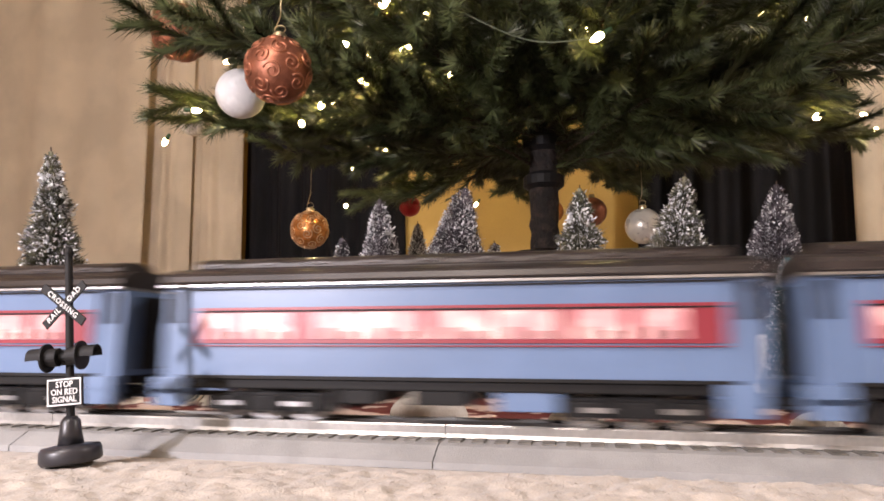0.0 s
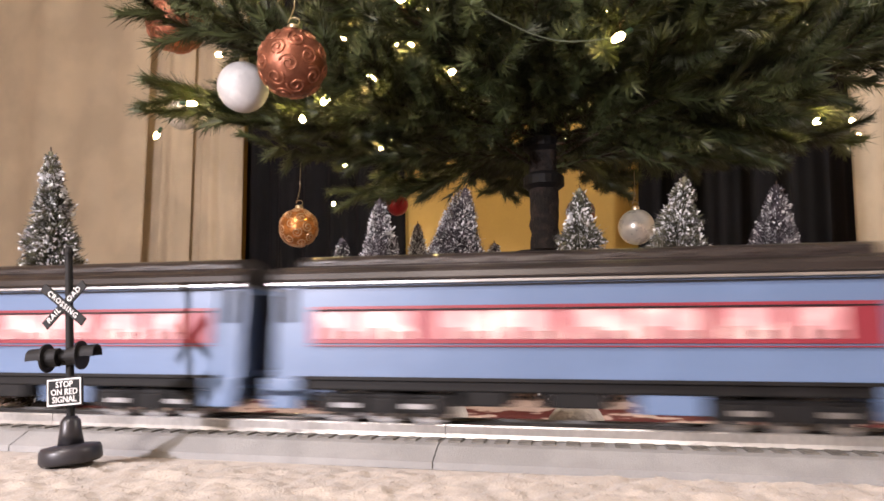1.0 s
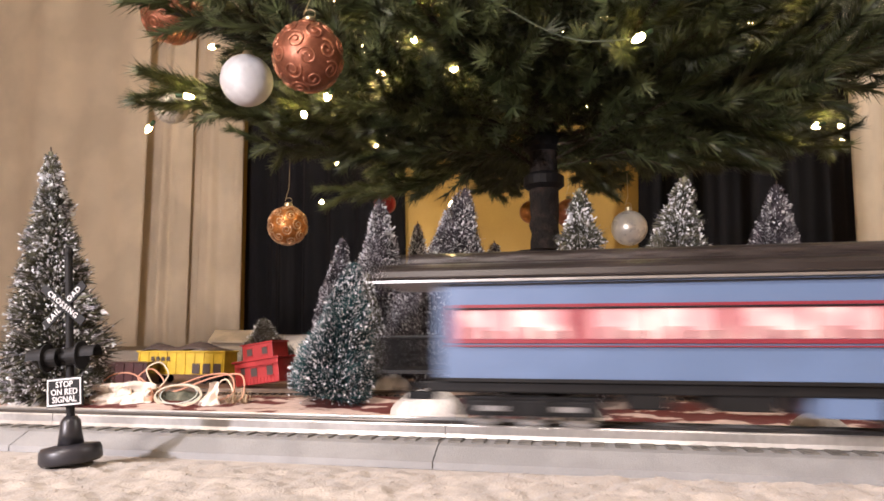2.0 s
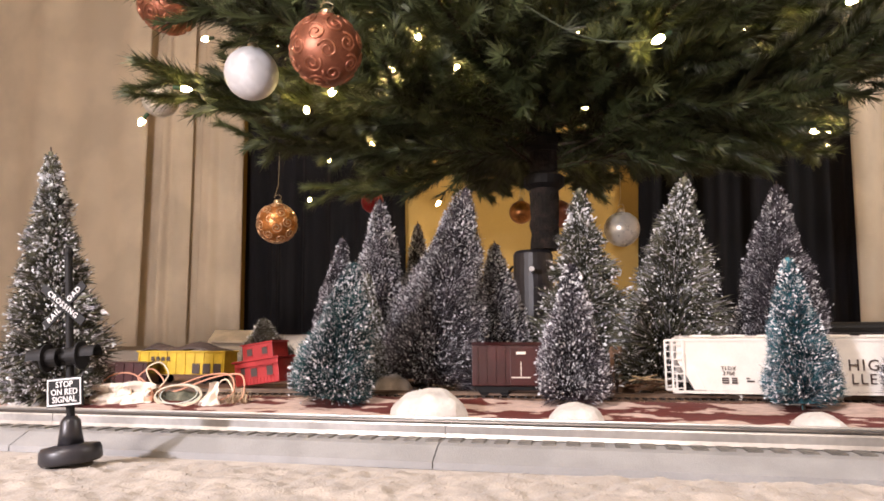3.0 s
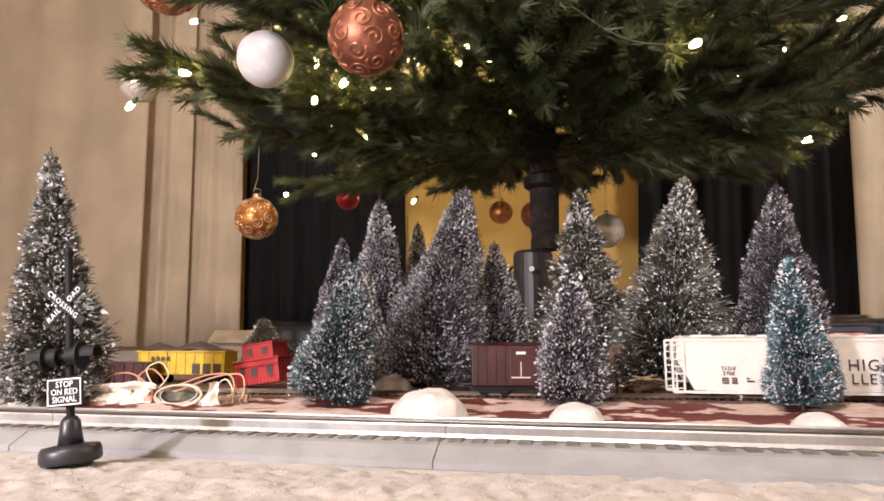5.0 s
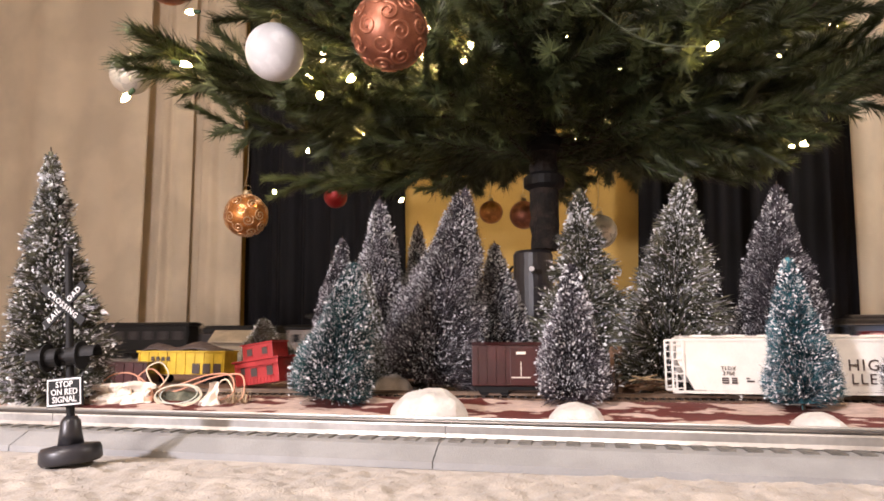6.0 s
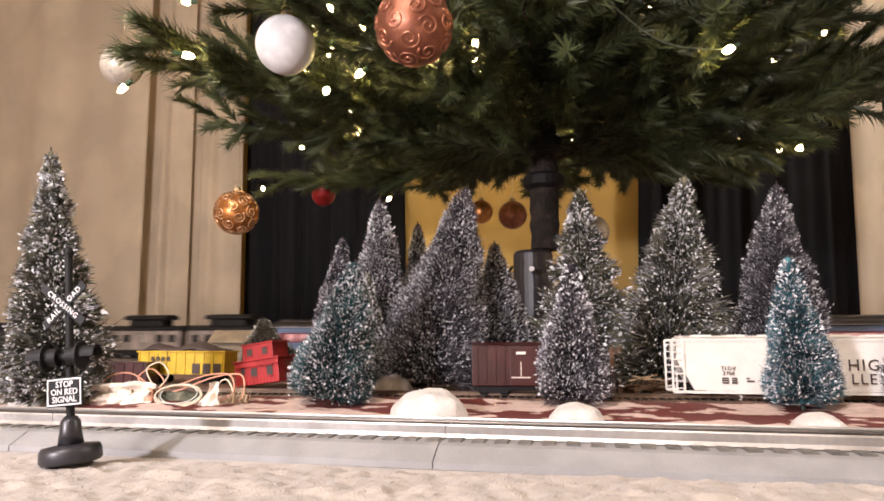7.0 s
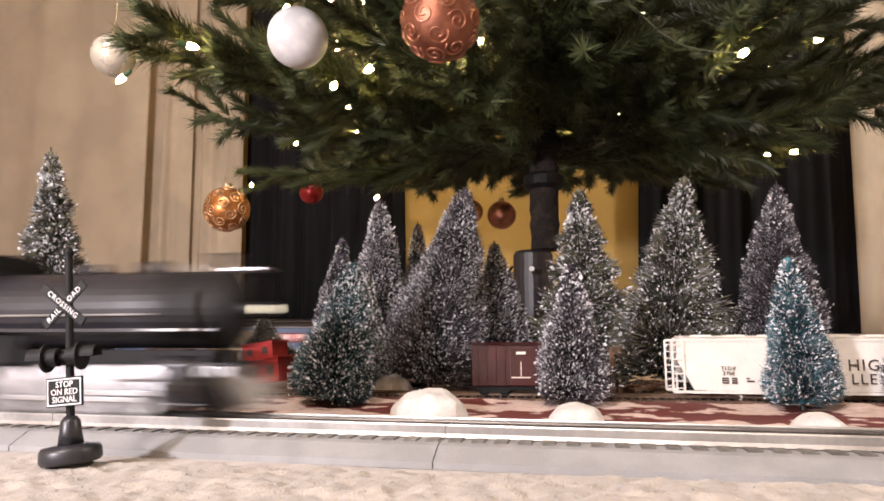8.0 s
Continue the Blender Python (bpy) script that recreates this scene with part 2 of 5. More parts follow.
curtain("curtain", -2.1, -1.205, WALL_Y - 0.115, 0.05, 2.1, M_DRAPE, "cream cloth curtain hanging in soft folds", 2.6, 0.016, 3)
curtain("curtain", -1.158, -1.062, WALL_Y - 0.115, 0.05, 2.1, M_DRAPE, "narrow pleat of cream curtain cloth", 0.9, 0.010, 8)
curtain("curtain", -1.018, -0.885, WALL_Y - 0.115, 0.05, 2.1, M_DRAPE, "narrow pleat of cream curtain cloth", 1.2, 0.010, 9)
curtain("curtain", -1.32, -0.90, WALL_Y - 0.080, 0.05, 2.1, M_DRAPE, "cream under-curtain close to the wall", 3, 0.008, 7)
curtain("curtain", -0.915, -0.395, WALL_Y - 0.045, 0.085, 2.1, M_DARK, "black cloth drape hanging in narrow folds", 6, 0.012, 4)
curtain("curtain", 0.275, 0.860, WALL_Y - 0.045, 0.085, 2.1, M_DARK, "black cloth drape hanging in narrow folds", 6, 0.012, 5)
curtain("curtain", 0.812, 2.1, WALL_Y - 0.085, 0.05, 2.1, M_DRAPE, "cream cloth curtain hanging in soft folds", 5, 0.022, 6)

# ---- the loop of track ----
LOOP_L, LOOP_R, RC, SIDE = 1.10, 0.673, 0.457, 0.121
SKEW, PIVOT = radians(-3.6), 0.16
RAIL_Z = 0.0185
ARC = RC * math.pi / 2
FRONT = LOOP_L + LOOP_R
TOTAL = 2 * FRONT + 4 * ARC + 2 * SIDE
DEEP = 2 * RC + SIDE


def along(s):
    """Point (x, y) and heading at s metres past x = 0 on the front straight; the whole loop lies slightly skew in the room."""
    x, y, h = square_loop(s)
    c, k = math.cos(SKEW), math.sin(SKEW)
    return PIVOT + (x - PIVOT) * c - y * k, (x - PIVOT) * k + y * c, h + SKEW


def square_loop(s):
    """The same with the front straight along the x axis."""
    s = (s + LOOP_L) % TOTAL
    if s < FRONT:
        return -LOOP_L + s, 0.0, 0.0
    s -= FRONT
    if s < ARC:
        a = s / RC
        return LOOP_R + RC * math.sin(a), RC - RC * math.cos(a), a
    s -= ARC
    if s < SIDE:
        return LOOP_R + RC, RC + s, math.pi / 2
    s -= SIDE
    if s < ARC:
        a = s / RC
        return LOOP_R + RC * math.cos(a), RC + SIDE + RC * math.sin(a), math.pi / 2 + a
    s -= ARC
    if s < FRONT:
        return LOOP_R - s, DEEP, math.pi
    s -= FRONT
    if s < ARC:
        a = s / RC
        return -LOOP_L - RC * math.sin(a), RC + SIDE + RC * math.cos(a), math.pi + a
    s -= ARC
    if s < SIDE:
        return -LOOP_L - RC, RC + SIDE - s, 1.5 * math.pi
    s -= SIDE
    a = s / RC
    return -LOOP_L - RC * math.cos(a), RC - RC * math.sin(a), 1.5 * math.pi + a


def sweep(bm, outline, s0, s1, step=0.03):
    """Sweep an outline of (side, z) along the loop; side > 0 is to the left of travel."""
    n = max(2, int((s1 - s0) / step))
    rings = []
    for i in range(n + 1):
        x, y, h = along(s0 + (s1 - s0) * i / n)
        rings.append([bm.verts.new((x - o * math.sin(h), y + o * math.cos(h), z)) for o, z in outline])
    k = len(outline)
    for a, b in zip(rings, rings[1:]):
        for i in range(k):
            bm.faces.new((a[i], b[i], b[(i + 1) % k], a[(i + 1) % k]))
    bm.faces.new(rings[0])
    bm.faces.new(rings[-1][::-1])
    return bm


def rail_outline(o, w=0.0022, top=RAIL_Z):
    return [(o - 0.0022, 0.0115), (o + 0.0022, 0.0115), (o + 0.0007, 0.0135), (o + w / 2 + 0.0003, top - 0.0008), (o + w / 2 - 0.0002, top), (o - w / 2 + 0.0002, top), (o - w / 2 - 0.0003, top - 0.0008), (o - 0.0007, 0.0135)]


BED = [(-0.0485, 0.0), (0.0485, 0.0), (0.0485, 0.0035), (0.036, 0.0100), (0.032, 0.0108), (-0.032, 0.0108), (-0.036, 0.0100), (-0.0485, 0.0035)]
SECTION = 0.254
JOINT = -0.0535


def track():
    top = thing("train_track", "three-rail toy train track on light grey plastic roadbed", "train track", kind="")
    n = int(round(TOTAL / SECTION))
    for i in range(n):
        s0 = JOINT + TOTAL * i / n
        s1 = JOINT + TOTAL * (i + 1) / n
        seg = part("track_section", sweep(bmesh.new(), BED, s0 + 0.0003, s1 - 0.0003), M_ROADBED, top)
        for o, m, tp in ((-0.0165, M_RAIL, RAIL_Z), (0.0165, M_RAIL, RAIL_Z), (0.0, M_RAILDARK, RAIL_Z)):
            part("rail", sweep(bmesh.new(), rail_outline(o, top=tp), s0 + 0.0002, s1 - 0.0002), m, seg, smooth=False)
    tie = bpy.data.meshes.new("tie")
    bm = boxed(-0.0036, 0.0036, -0.0303, 0.0303, 0.0095, 0.0122, bevel=0.0006)
    for v in bm.verts:
        if abs(v.co.y) > 0.027 and v.co.z > 0.011:
            v.co.z -= 0.0004
    bm.to_mesh(tie)
    bm.free()
    tie.materials.append(M_TIE)
    pitch = TOTAL / round(TOTAL / 0.0124)
    rest = []
    for i in range(round(TOTAL / pitch)):
        s = i * pitch - LOOP_L
        x, y, h = along(s)
        m = Matrix.Translation((x, y, 0)) @ Matrix.Rotation(h, 4, "Z")
        if -0.62 < s < 0.62:
            ob = new("tie", tie)
            ob.parent, ob.matrix_local = top, m
        else:
            rest.append(m)
    verts, faces = [], []
    for m in rest:
        k = len(verts)
        for sx in (-1, 1):
            for sy in (-1, 1):
                for z in (0.009, 0.0122):
                    verts.append(m @ Vector((sx * 0.0036, sy * 0.0303, z)))
        faces += [tuple(k + j for j in f) for f in ((0, 1, 3, 2), (4, 6, 7, 5), (0, 4, 5, 1), (2, 3, 7, 6), (1, 5, 7, 3))]
    me = bpy.data.meshes.new("far_ties")
    me.from_pydata(verts, [], faces)
    tagged(mesh_part("far_ties", me, M_TIE, top), kind="stuff")
    return top


track()

# ---- rolling stock ----
WINDOWS = [(-0.1370, -0.1120), (-0.1105, -0.0815), (-0.0700, -0.0385), (-0.0370, -0.0055), (0.0020, 0.0345), (0.0360, 0.0680), (0.0775, 0.1030), (0.1095, 0.1325)]


def truck(parent, x, label="black six-wheel truck"):
    bm = bmesh.new()
    for side in (-1, 1):
        box(bm, x - 0.040, x + 0.040, side * 0.0215 - 0.002, side * 0.0215 + 0.002, 0.006, 0.0165, bevel=0.0012)
        for k in (-0.026, 0.0, 0.026):
            box(bm, x + k - 0.0055, x + k + 0.0055, side * 0.0240 - 0.002, side * 0.0240 + 0.002, 0.0045, 0.0145, bevel=0.001)
        for k in (-0.013, 0.013):
            cyl(bm, (x + k, side * 0.0245, 0.006), (x + k, side * 0.0245, 0.017), 0.003, seg=10)
    box(bm, x - 0.008, x + 0.008, -0.022, 0.022, 0.013, 0.022)
    ob = part("truck", bm, M_MATT, parent, label)
    for k in (-0.026, 0.0, 0.026):
        w = bmesh.new()
        for side in (-1, 1):
            cyl(w, (x + k, side * 0.0150, 0.0078), (x + k, side * 0.0185, 0.0078), 0.0078, seg=20)
            cyl(w, (x + k, side * 0.0135, 0.0078), (x + k, side * 0.0150, 0.0078), 0.0090, seg=20)
        cyl(w, (x + k, -0.0185, 0.0078), (x + k, 0.0185, 0.0078), 0.0018, seg=8)
        part("wheelset", w, M_GREYMETAL, ob, "grey metal wheels")
    for side in (-1, 1):
        for k in (-0.019, 0.019):
            part("plate", boxed(x + k - 0.0065, x + k + 0.0065, side * 0.0262 - 0.0003, side * 0.0262 + 0.0003, 0.0088, 0.0115), M_GREYMETAL, ob, "small grey plate")


def roof_outline(w, z0, h, n=14):
    pts = [(-w, z0), (-w - 0.0012, z0 + 0.001)]
    for i in range(n + 1):
        a = math.pi * (1 - i / n)
        pts.append((w * math.cos(a), z0 + 0.002 + h * math.sin(a) ** 0.75))
    pts += [(w + 0.0012, z0 + 0.001), (w, z0)]
    return pts


def coach(name, label, platform=False):
    top = thing(name, label, "train carriage", group="passenger carriages of the train")
    W = 0.0305
    body = part("body", extrude_x(bmesh.new(), [(-W, 0.0245), (W, 0.0245), (W, 0.079), (-W, 0.079)], -0.150, 0.156), M_BLUE, top)
    part("underframe", boxed(-0.162, 0.164, -0.0285, 0.0285, 0.0185, 0.0243, bevel=0.001), M_MATT, top, "black underframe")
    part("sill_strip", boxed(-0.150, 0.156, -0.0312, 0.0312, 0.0243, 0.0262), M_MATT, top, "thin dark strip")
    for side in (-1, 1):
        y0, y1 = sorted((side * (W + 0.0001), side * (W + 0.0013)))
        f0, f1 = sorted((side * (W + 0.0001), side * (W + 0.0016)))
        part("band", boxed(-0.1420, 0.1520, y0, y1, 0.0446, 0.0468), M_RED, top, "crimson band")
        part("band", boxed(-0.1420, 0.1520, y0, y1, 0.0636, 0.0652), M_RED, top, "crimson band")
        part("moulding", boxed(-0.1420, 0.1520, f0, f1, 0.0626, 0.0634), M_MATT, top, "thin dark line")
        part("moulding", boxed(-0.1420, 0.1520, f0, f1, 0.0428, 0.0435), M_RED, top)
        part("moulding", boxed(-0.150, 0.156, f0, f1, 0.0757, 0.0766), M_MATT, top, "thin dark line")
        edges = [-0.1420] + [e for w in WINDOWS for e in w] + [0.1520]
        for a, b in zip(edges[::2], edges[1::2]):
            part("pillar", boxed(a, b, y0, y1, 0.0468, 0.0636), M_RED, top)
        for a, b in WINDOWS:
            p0, p1 = sorted((side * (W + 0.0001), side * (W + 0.0005)))
            pane = part("window", boxed(a + 0.0002, b - 0.0002, p0, p1, 0.0470, 0.0634), M_LIT, top, "lit pinkish window")
            q0, q1 = sorted((side * (W + 0.0006), side * (W + 0.0010)))
            part("blind", boxed(a + 0.001, b - 0.001, q0, q1, 0.0622, 0.0632), M_RED, pane)
            part("seat_back", boxed(a + 0.22 * (b - a), a + 0.44 * (b - a), q0, q1, 0.0471, 0.0532, bevel=0.0001), M_SEAT, pane, "dusky seat back")
            part("seat_back", boxed(a + 0.62 * (b - a), a + 0.86 * (b - a), q0, q1, 0.0471, 0.0512, bevel=0.0001), M_SEAT, pane, "dusky seat back")
    for end in (-1, 1):
        if platform and end < 0:
            continue
        x0, x1 = (-0.1655, -0.1503) if end < 0 else (0.1563, 0.1705)
        v = bmesh.new()
        box(v, x0, x1, -0.0290, 0.0290, 0.0245, 0.0560)
        box(v, x0, x1, -0.0275, 0.0275, 0.0560, 0.0790)
        part("vestibule", v, M_BLUE, top)
        for side in (-1, 1):
            a, b = sorted((side * 0.0278, side * 0.0283))
            part("door_window", boxed(x0 + 0.004, x1 - 0.004, a, b, 0.0565, 0.0755), M_MATT, top, "dark door pane")
            s0, s1 = sorted((side * 0.0210, side * 0.0312))
            st = bmesh.new()
            box(st, end * 0.159 - 0.010, end * 0.159 + 0.009, s0, s1, 0.0080, 0.0186, bevel=0.0006)
            box(st, end * 0.159 - 0.011, end * 0.159 + 0.010, s0, s1 + 0.0004, 0.0145, 0.0245, bevel=0.0006)
            part("steps", st, M_BLUE, top, "light blue boarding steps")
        d = bmesh.new()
        for k in range(4):
            e = 0.1708 if end > 0 else 0.1658
            e0, e1 = sorted((end * (e + 0.0012 * k), end * (e + 0.0008 + 0.0012 * k)))
            box(d, e0, e1, -0.0120, 0.0120, 0.0280, 0.0740, bevel=0.0004)
        part("diaphragm", d, M_MATT, top, "ribbed black gangway")
    for end in (-1, 1):
        c = bmesh.new()
        x0, x1 = sorted((end * 0.156, end * 0.1770))
        box(c, x0, x1, -0.003, 0.003, 0.0120, 0.0165, bevel=0.0008)
        box(c, end * 0.1770 - 0.0022, end * 0.1770 - 0.0005, -0.0055, 0.0055, 0.0105, 0.0185, bevel=0.0008)
        part("coupler", c, M_MATT, top)
    x_end = -0.186 if platform else -0.1660
    roof = part("roof", extrude_x(bmesh.new(), roof_outline(0.0325, 0.0790, 0.0100), x_end, 0.1710), M_COACHROOF, top, "black roof, brown reflections put into the tint", smooth=False)
    part("clerestory", extrude_x(bmesh.new(), roof_outline(0.0175, 0.0885, 0.0072), x_end + 0.012, 0.158), M_COACHROOF, roof, "raised black roof centre")
    part("eave", boxed(x_end, 0.1710, -0.0336, 0.0336, 0.0777, 0.0791), M_GREYMETAL, roof, "thin bright eave")
    for i in range(9):
        x = -0.14 + i * 0.034
        part("roof_vent", boxed(x - 0.006, x + 0.006, -0.0182, 0.0182, 0.0914, 0.0935, bevel=0.0006), M_BROWNROOF, roof)
    for x0, x1, m in ((-0.055, -0.030, M_MATT), (-0.012, 0.022, M_MATT), (0.036, 0.068, M_BLUE)):
        part("equipment_box", boxed(x0, x1, -0.0275, 0.0275, 0.0085 if m is M_BLUE else 0.0110, 0.0186, bevel=0.0008), m, top, "pale blue box under the floor" if m is M_BLUE else "black box under the floor")
    truck(top, -0.102)
    truck(top, 0.108)
    if platform:
        deck = part("rear_platform", boxed(-0.184, -0.1503, -0.0285, 0.0285, 0.0280, 0.0300), M_MATT, top, "black railed rear platform")

        def bar(word, p, q, r):
            bm = bmesh.new()
            cyl(bm, p, q, r, seg=8)
            part(word, bm, M_MATT, deck)

        for y in (-0.0135, 0.0, 0.0135):
            bar("post", (-0.183, y, 0.030), (-0.183, y, 0.0470), 0.0009)
        for y in (-0.027, 0.027):
            for x in (-0.177, -0.171, -0.165, -0.159):
                bar("post", (x, y, 0.030), (x, y, 0.0470), 0.0009)
            bar("handrail", (-0.183, y, 0.048), (-0.151, y, 0.048), 0.0012)
            bar("corner_post", (-0.183, y, 0.030), (-0.183, y, 0.0792), 0.0011)
        bar("handrail", (-0.183, -0.027, 0.048), (-0.183, 0.027, 0.048), 0.0012)
        part("tail_sign", boxed(-0.1860, -0.1842, -0.016, 0.016, 0.031, 0.047, bevel=0.0006), M_MATT, deck)
    return top


def tall_car(name):
    top = thing(name, "pale grey toy car with black roof and raised cupola", "train carriage", group="raised-roof cars of the train")
    part("body", boxed(-0.100, 0.100, -0.029, 0.029, 0.026, 0.072, bevel=0.0012), M_TAN, top)
    part("underframe", boxed(-0.104, 0.104, -0.028, 0.028, 0.014, 0.0258), M_MATT, top)
    for side in (-1, 1):
        for x in (-0.078, -0.045, 0.0, 0.045, 0.078):
            a, b = sorted((side * 0.0291, side * 0.0298))
            part("window", boxed(x - 0.009, x + 0.009, a, b, 0.044, 0.062), M_MATT if x else M_GREYMETAL, top)
    part("roof", extrude_x(bmesh.new(), roof_outline(0.032, 0.0722, 0.010), -0.106, 0.106), M_MATT, top, "black roof")
    part("cupola", boxed(-0.045, 0.045, -0.022, 0.022, 0.081, 0.098, bevel=0.002), M_MATT, top)
    part("cupola_roof", extrude_x(bmesh.new(), roof_outline(0.026, 0.0982, 0.010), -0.058, 0.058), M_MATT, top, "black rounded cupola roof")
    c = bmesh.new()
    box(c, -0.109, 0.109, -0.003, 0.003, 0.0115, 0.0170)
    part("coupler", c, M_MATT, top)
    truck(top, -0.065)
    truck(top, 0.065)
    return top


def wheel(bm, x, r, y, seg=28):
    """A dished wheel, flange inside."""
    side = 1 if y > 0 else -1
    lathe(bm, [(r + 0.0012, -0.003), (r + 0.0012, -0.0015), (r, -0.0012), (r, 0.0015), (r * 0.82, 0.0015), (r * 0.80, -0.0004), (r * 0.26, 0.0002), (r * 0.22, 0.0018), (0.0004, 0.0019)], seg=seg)
    bmesh.ops.transform(bm, matrix=Matrix.Translation((x, y, r)) @ Matrix.Rotation(-side * math.pi / 2, 4, "X"), verts=bm.verts)


def locomotive(name, label):
    top = thing(name, label, "toy locomotive", group="steam locomotives")
    b = bmesh.new()
    cyl(b, (-0.055, 0, 0.066), (0.070, 0, 0.066), 0.0255, 0.0245, seg=36)
    part("boiler", b, M_BLACK, top, "glossy black boiler", smooth=False)
    sm = bmesh.new()
    cyl(sm, (0.070, 0, 0.066), (0.118, 0, 0.066), 0.0248, seg=36)
    cyl(sm, (0.118, 0, 0.066), (0.1215, 0, 0.066), 0.0235, 0.0185, seg=36)
    part("smokebox", sm, M_MATT, top, "dark smokebox")
    for x in (-0.03, 0.0, 0.03, 0.066):
        r = bmesh.new()
        cyl(r, (x, 0, 0.066), (x + 0.0018, 0, 0.066), 0.0261, seg=36)
        part("boiler_band", r, M_BLACK, top)
    h = bmesh.new()
    cyl(h, (0.1215, 0, 0.066), (0.134, 0, 0.066), 0.0045, seg=20)
    light = part("headlight", h, M_BLACK, top)
    g = bmesh.new()
    cyl(g, (0.134, 0, 0.066), (0.1352, 0, 0.066), 0.0028, seg=20)
    part("lens", g, M_HEAD, light, "glowing warm headlight lens")
    st = lathe(bmesh.new(), [(0.0065, 0), (0.0055, 0.004), (0.006, 0.011), (0.0075, 0.0125), (0.0055, 0.0128)], 20, (0.104, 0, 0.0895))
    part("smokestack", st, M_BLACK, top)
    for x, r, hh in ((0.055, 0.010, 0.0095), (0.008, 0.0085, 0.0085)):
        part("dome", lathe(bmesh.new(), [(r, 0), (r, hh * 0.5), (r * 0.85, hh * 0.85), (r * 0.4, hh)], 20, (x, 0, 0.0890)), M_BLACK, top, smooth=True)
    bell = lathe(bmesh.new(), [(0.0042, 0), (0.003, 0.002), (0.0022, 0.0055), (0.001, 0.006)], 14, (0.082, 0, 0.0903))
    part("bell", bell, M_GREYMETAL, top, "grey metal bell")
    part("bell_bracket", boxed(0.1120, 0.1280, -0.0080, 0.0080, 0.0898, 0.0922, bevel=0.0006), M_GREYMETAL, top, "grey bracket over the smokebox")
    cab = bmesh.new()
    box(cab, -0.118, -0.056, -0.0295, 0.0295, 0.034, 0.094, bevel=0.0015)
    part("cab", cab, M_BLACK, top)
    part("cab_roof", extrude_x(bmesh.new(), roof_outline(0.031, 0.0942, 0.0085), -0.128, -0.054), M_MATT, top)
    for side in (-1, 1):
        a, c = sorted((side * 0.0296, side * 0.0303))
        part("cab_window", boxed(-0.098, -0.072, a, c, 0.060, 0.078), M_TAN, top, "pale lit cab window")
        y0, y1 = sorted((side * 0.0215, side * 0.0300))
        run = part("running_board", boxed(-0.056, 0.108, y0, y1, 0.0515, 0.0535), M_BLACK, top)
        e0, e1 = sorted((side * 0.0301, side * 0.0306))
        part("edge_strip", boxed(0.074, 0.108, e0, e1, 0.0518, 0.0532), M_GREYMETAL, run, "bright edge line")
        rail = bmesh.new()
        cyl(rail, (-0.054, side * 0.0272, 0.0620), (0.066, side * 0.0272, 0.0620), 0.0008, seg=8)
        for x in (-0.04, 0.0, 0.03, 0.064):
            cyl(rail, (x, side * 0.0235, 0.0620), (x, side * 0.0274, 0.0620), 0.0008, seg=6)
        part("handrail", rail, M_GREYMETAL, top, "thin bright handrail")
        for x, r in ((-0.038, 0.0150), (-0.006, 0.0150), (0.026, 0.0150), (0.058, 0.0150)):
            wb = bmesh.new()
            wheel(wb, x, r, side * 0.0175)
            part("driving_wheel", wb, M_GREYMETAL, top, "bright rimmed driving wheel")
        for x in (0.102, -0.088, -0.108):
            wb = bmesh.new()
            wheel(wb, x, 0.0085, side * 0.0175, seg=20)
            part("small_wheel", wb, M_MATT, top)
        rods = bmesh.new()
        box(rods, -0.042, 0.062, side * 0.0215 - 0.0008, side * 0.0215 + 0.0008, 0.0085, 0.0115, bevel=0.0003)
        box(rods, 0.020, 0.088, side * 0.0235 - 0.0008, side * 0.0235 + 0.0008, 0.0125, 0.0155, bevel=0.0003)
        box(rods, 0.040, 0.090, side * 0.0235 - 0.0008, side * 0.0235 + 0.0008, 0.0225, 0.0245, bevel=0.0003)
        part("side_rod", rods, M_GREYMETAL, top, "bright metal rods")
        cy = bmesh.new()
        cyl(cy, (0.078, side * 0.0235, 0.0170), (0.108, side * 0.0235, 0.0170), 0.0095, seg=20)
        cyl(cy, (0.080, side * 0.0235, 0.0300), (0.106, side * 0.0235, 0.0300), 0.0070, seg=20)
        box(cy, 0.081, 0.105, side * 0.0235 - 0.008, side * 0.0235 + 0.008, 0.017, 0.031)
        part("cylinder", cy, M_BLACK, top)
    part("frame", boxed(-0.118, 0.118, -0.0115, 0.0115, 0.0130, 0.0400), M_MATT, top)
    part("firebox", boxed(-0.060, -0.030, -0.0225, 0.0225, 0.030, 0.066, bevel=0.002), M_MATT, top)
    pi = part("pilot", boxed(0.110, 0.122, -0.0270, 0.0270, 0.0240, 0.0310, bevel=0.001), M_GREYMETAL, top, "grey slatted pilot")
    for k in range(9):
        y = -0.024 + 0.006 * k
        sl = bmesh.new()
        cyl(sl, (0.121, y, 0.0245), (0.145 - abs(y) * 0.55, y * 0.85, 0.0045), 0.0013, seg=8)
        part("slat", sl, M_GREYMETAL, pi)
    part("pilot_deck", boxed(0.100, 0.121, -0.026, 0.026, 0.0312, 0.0330), M_BLACK, top)
    return top


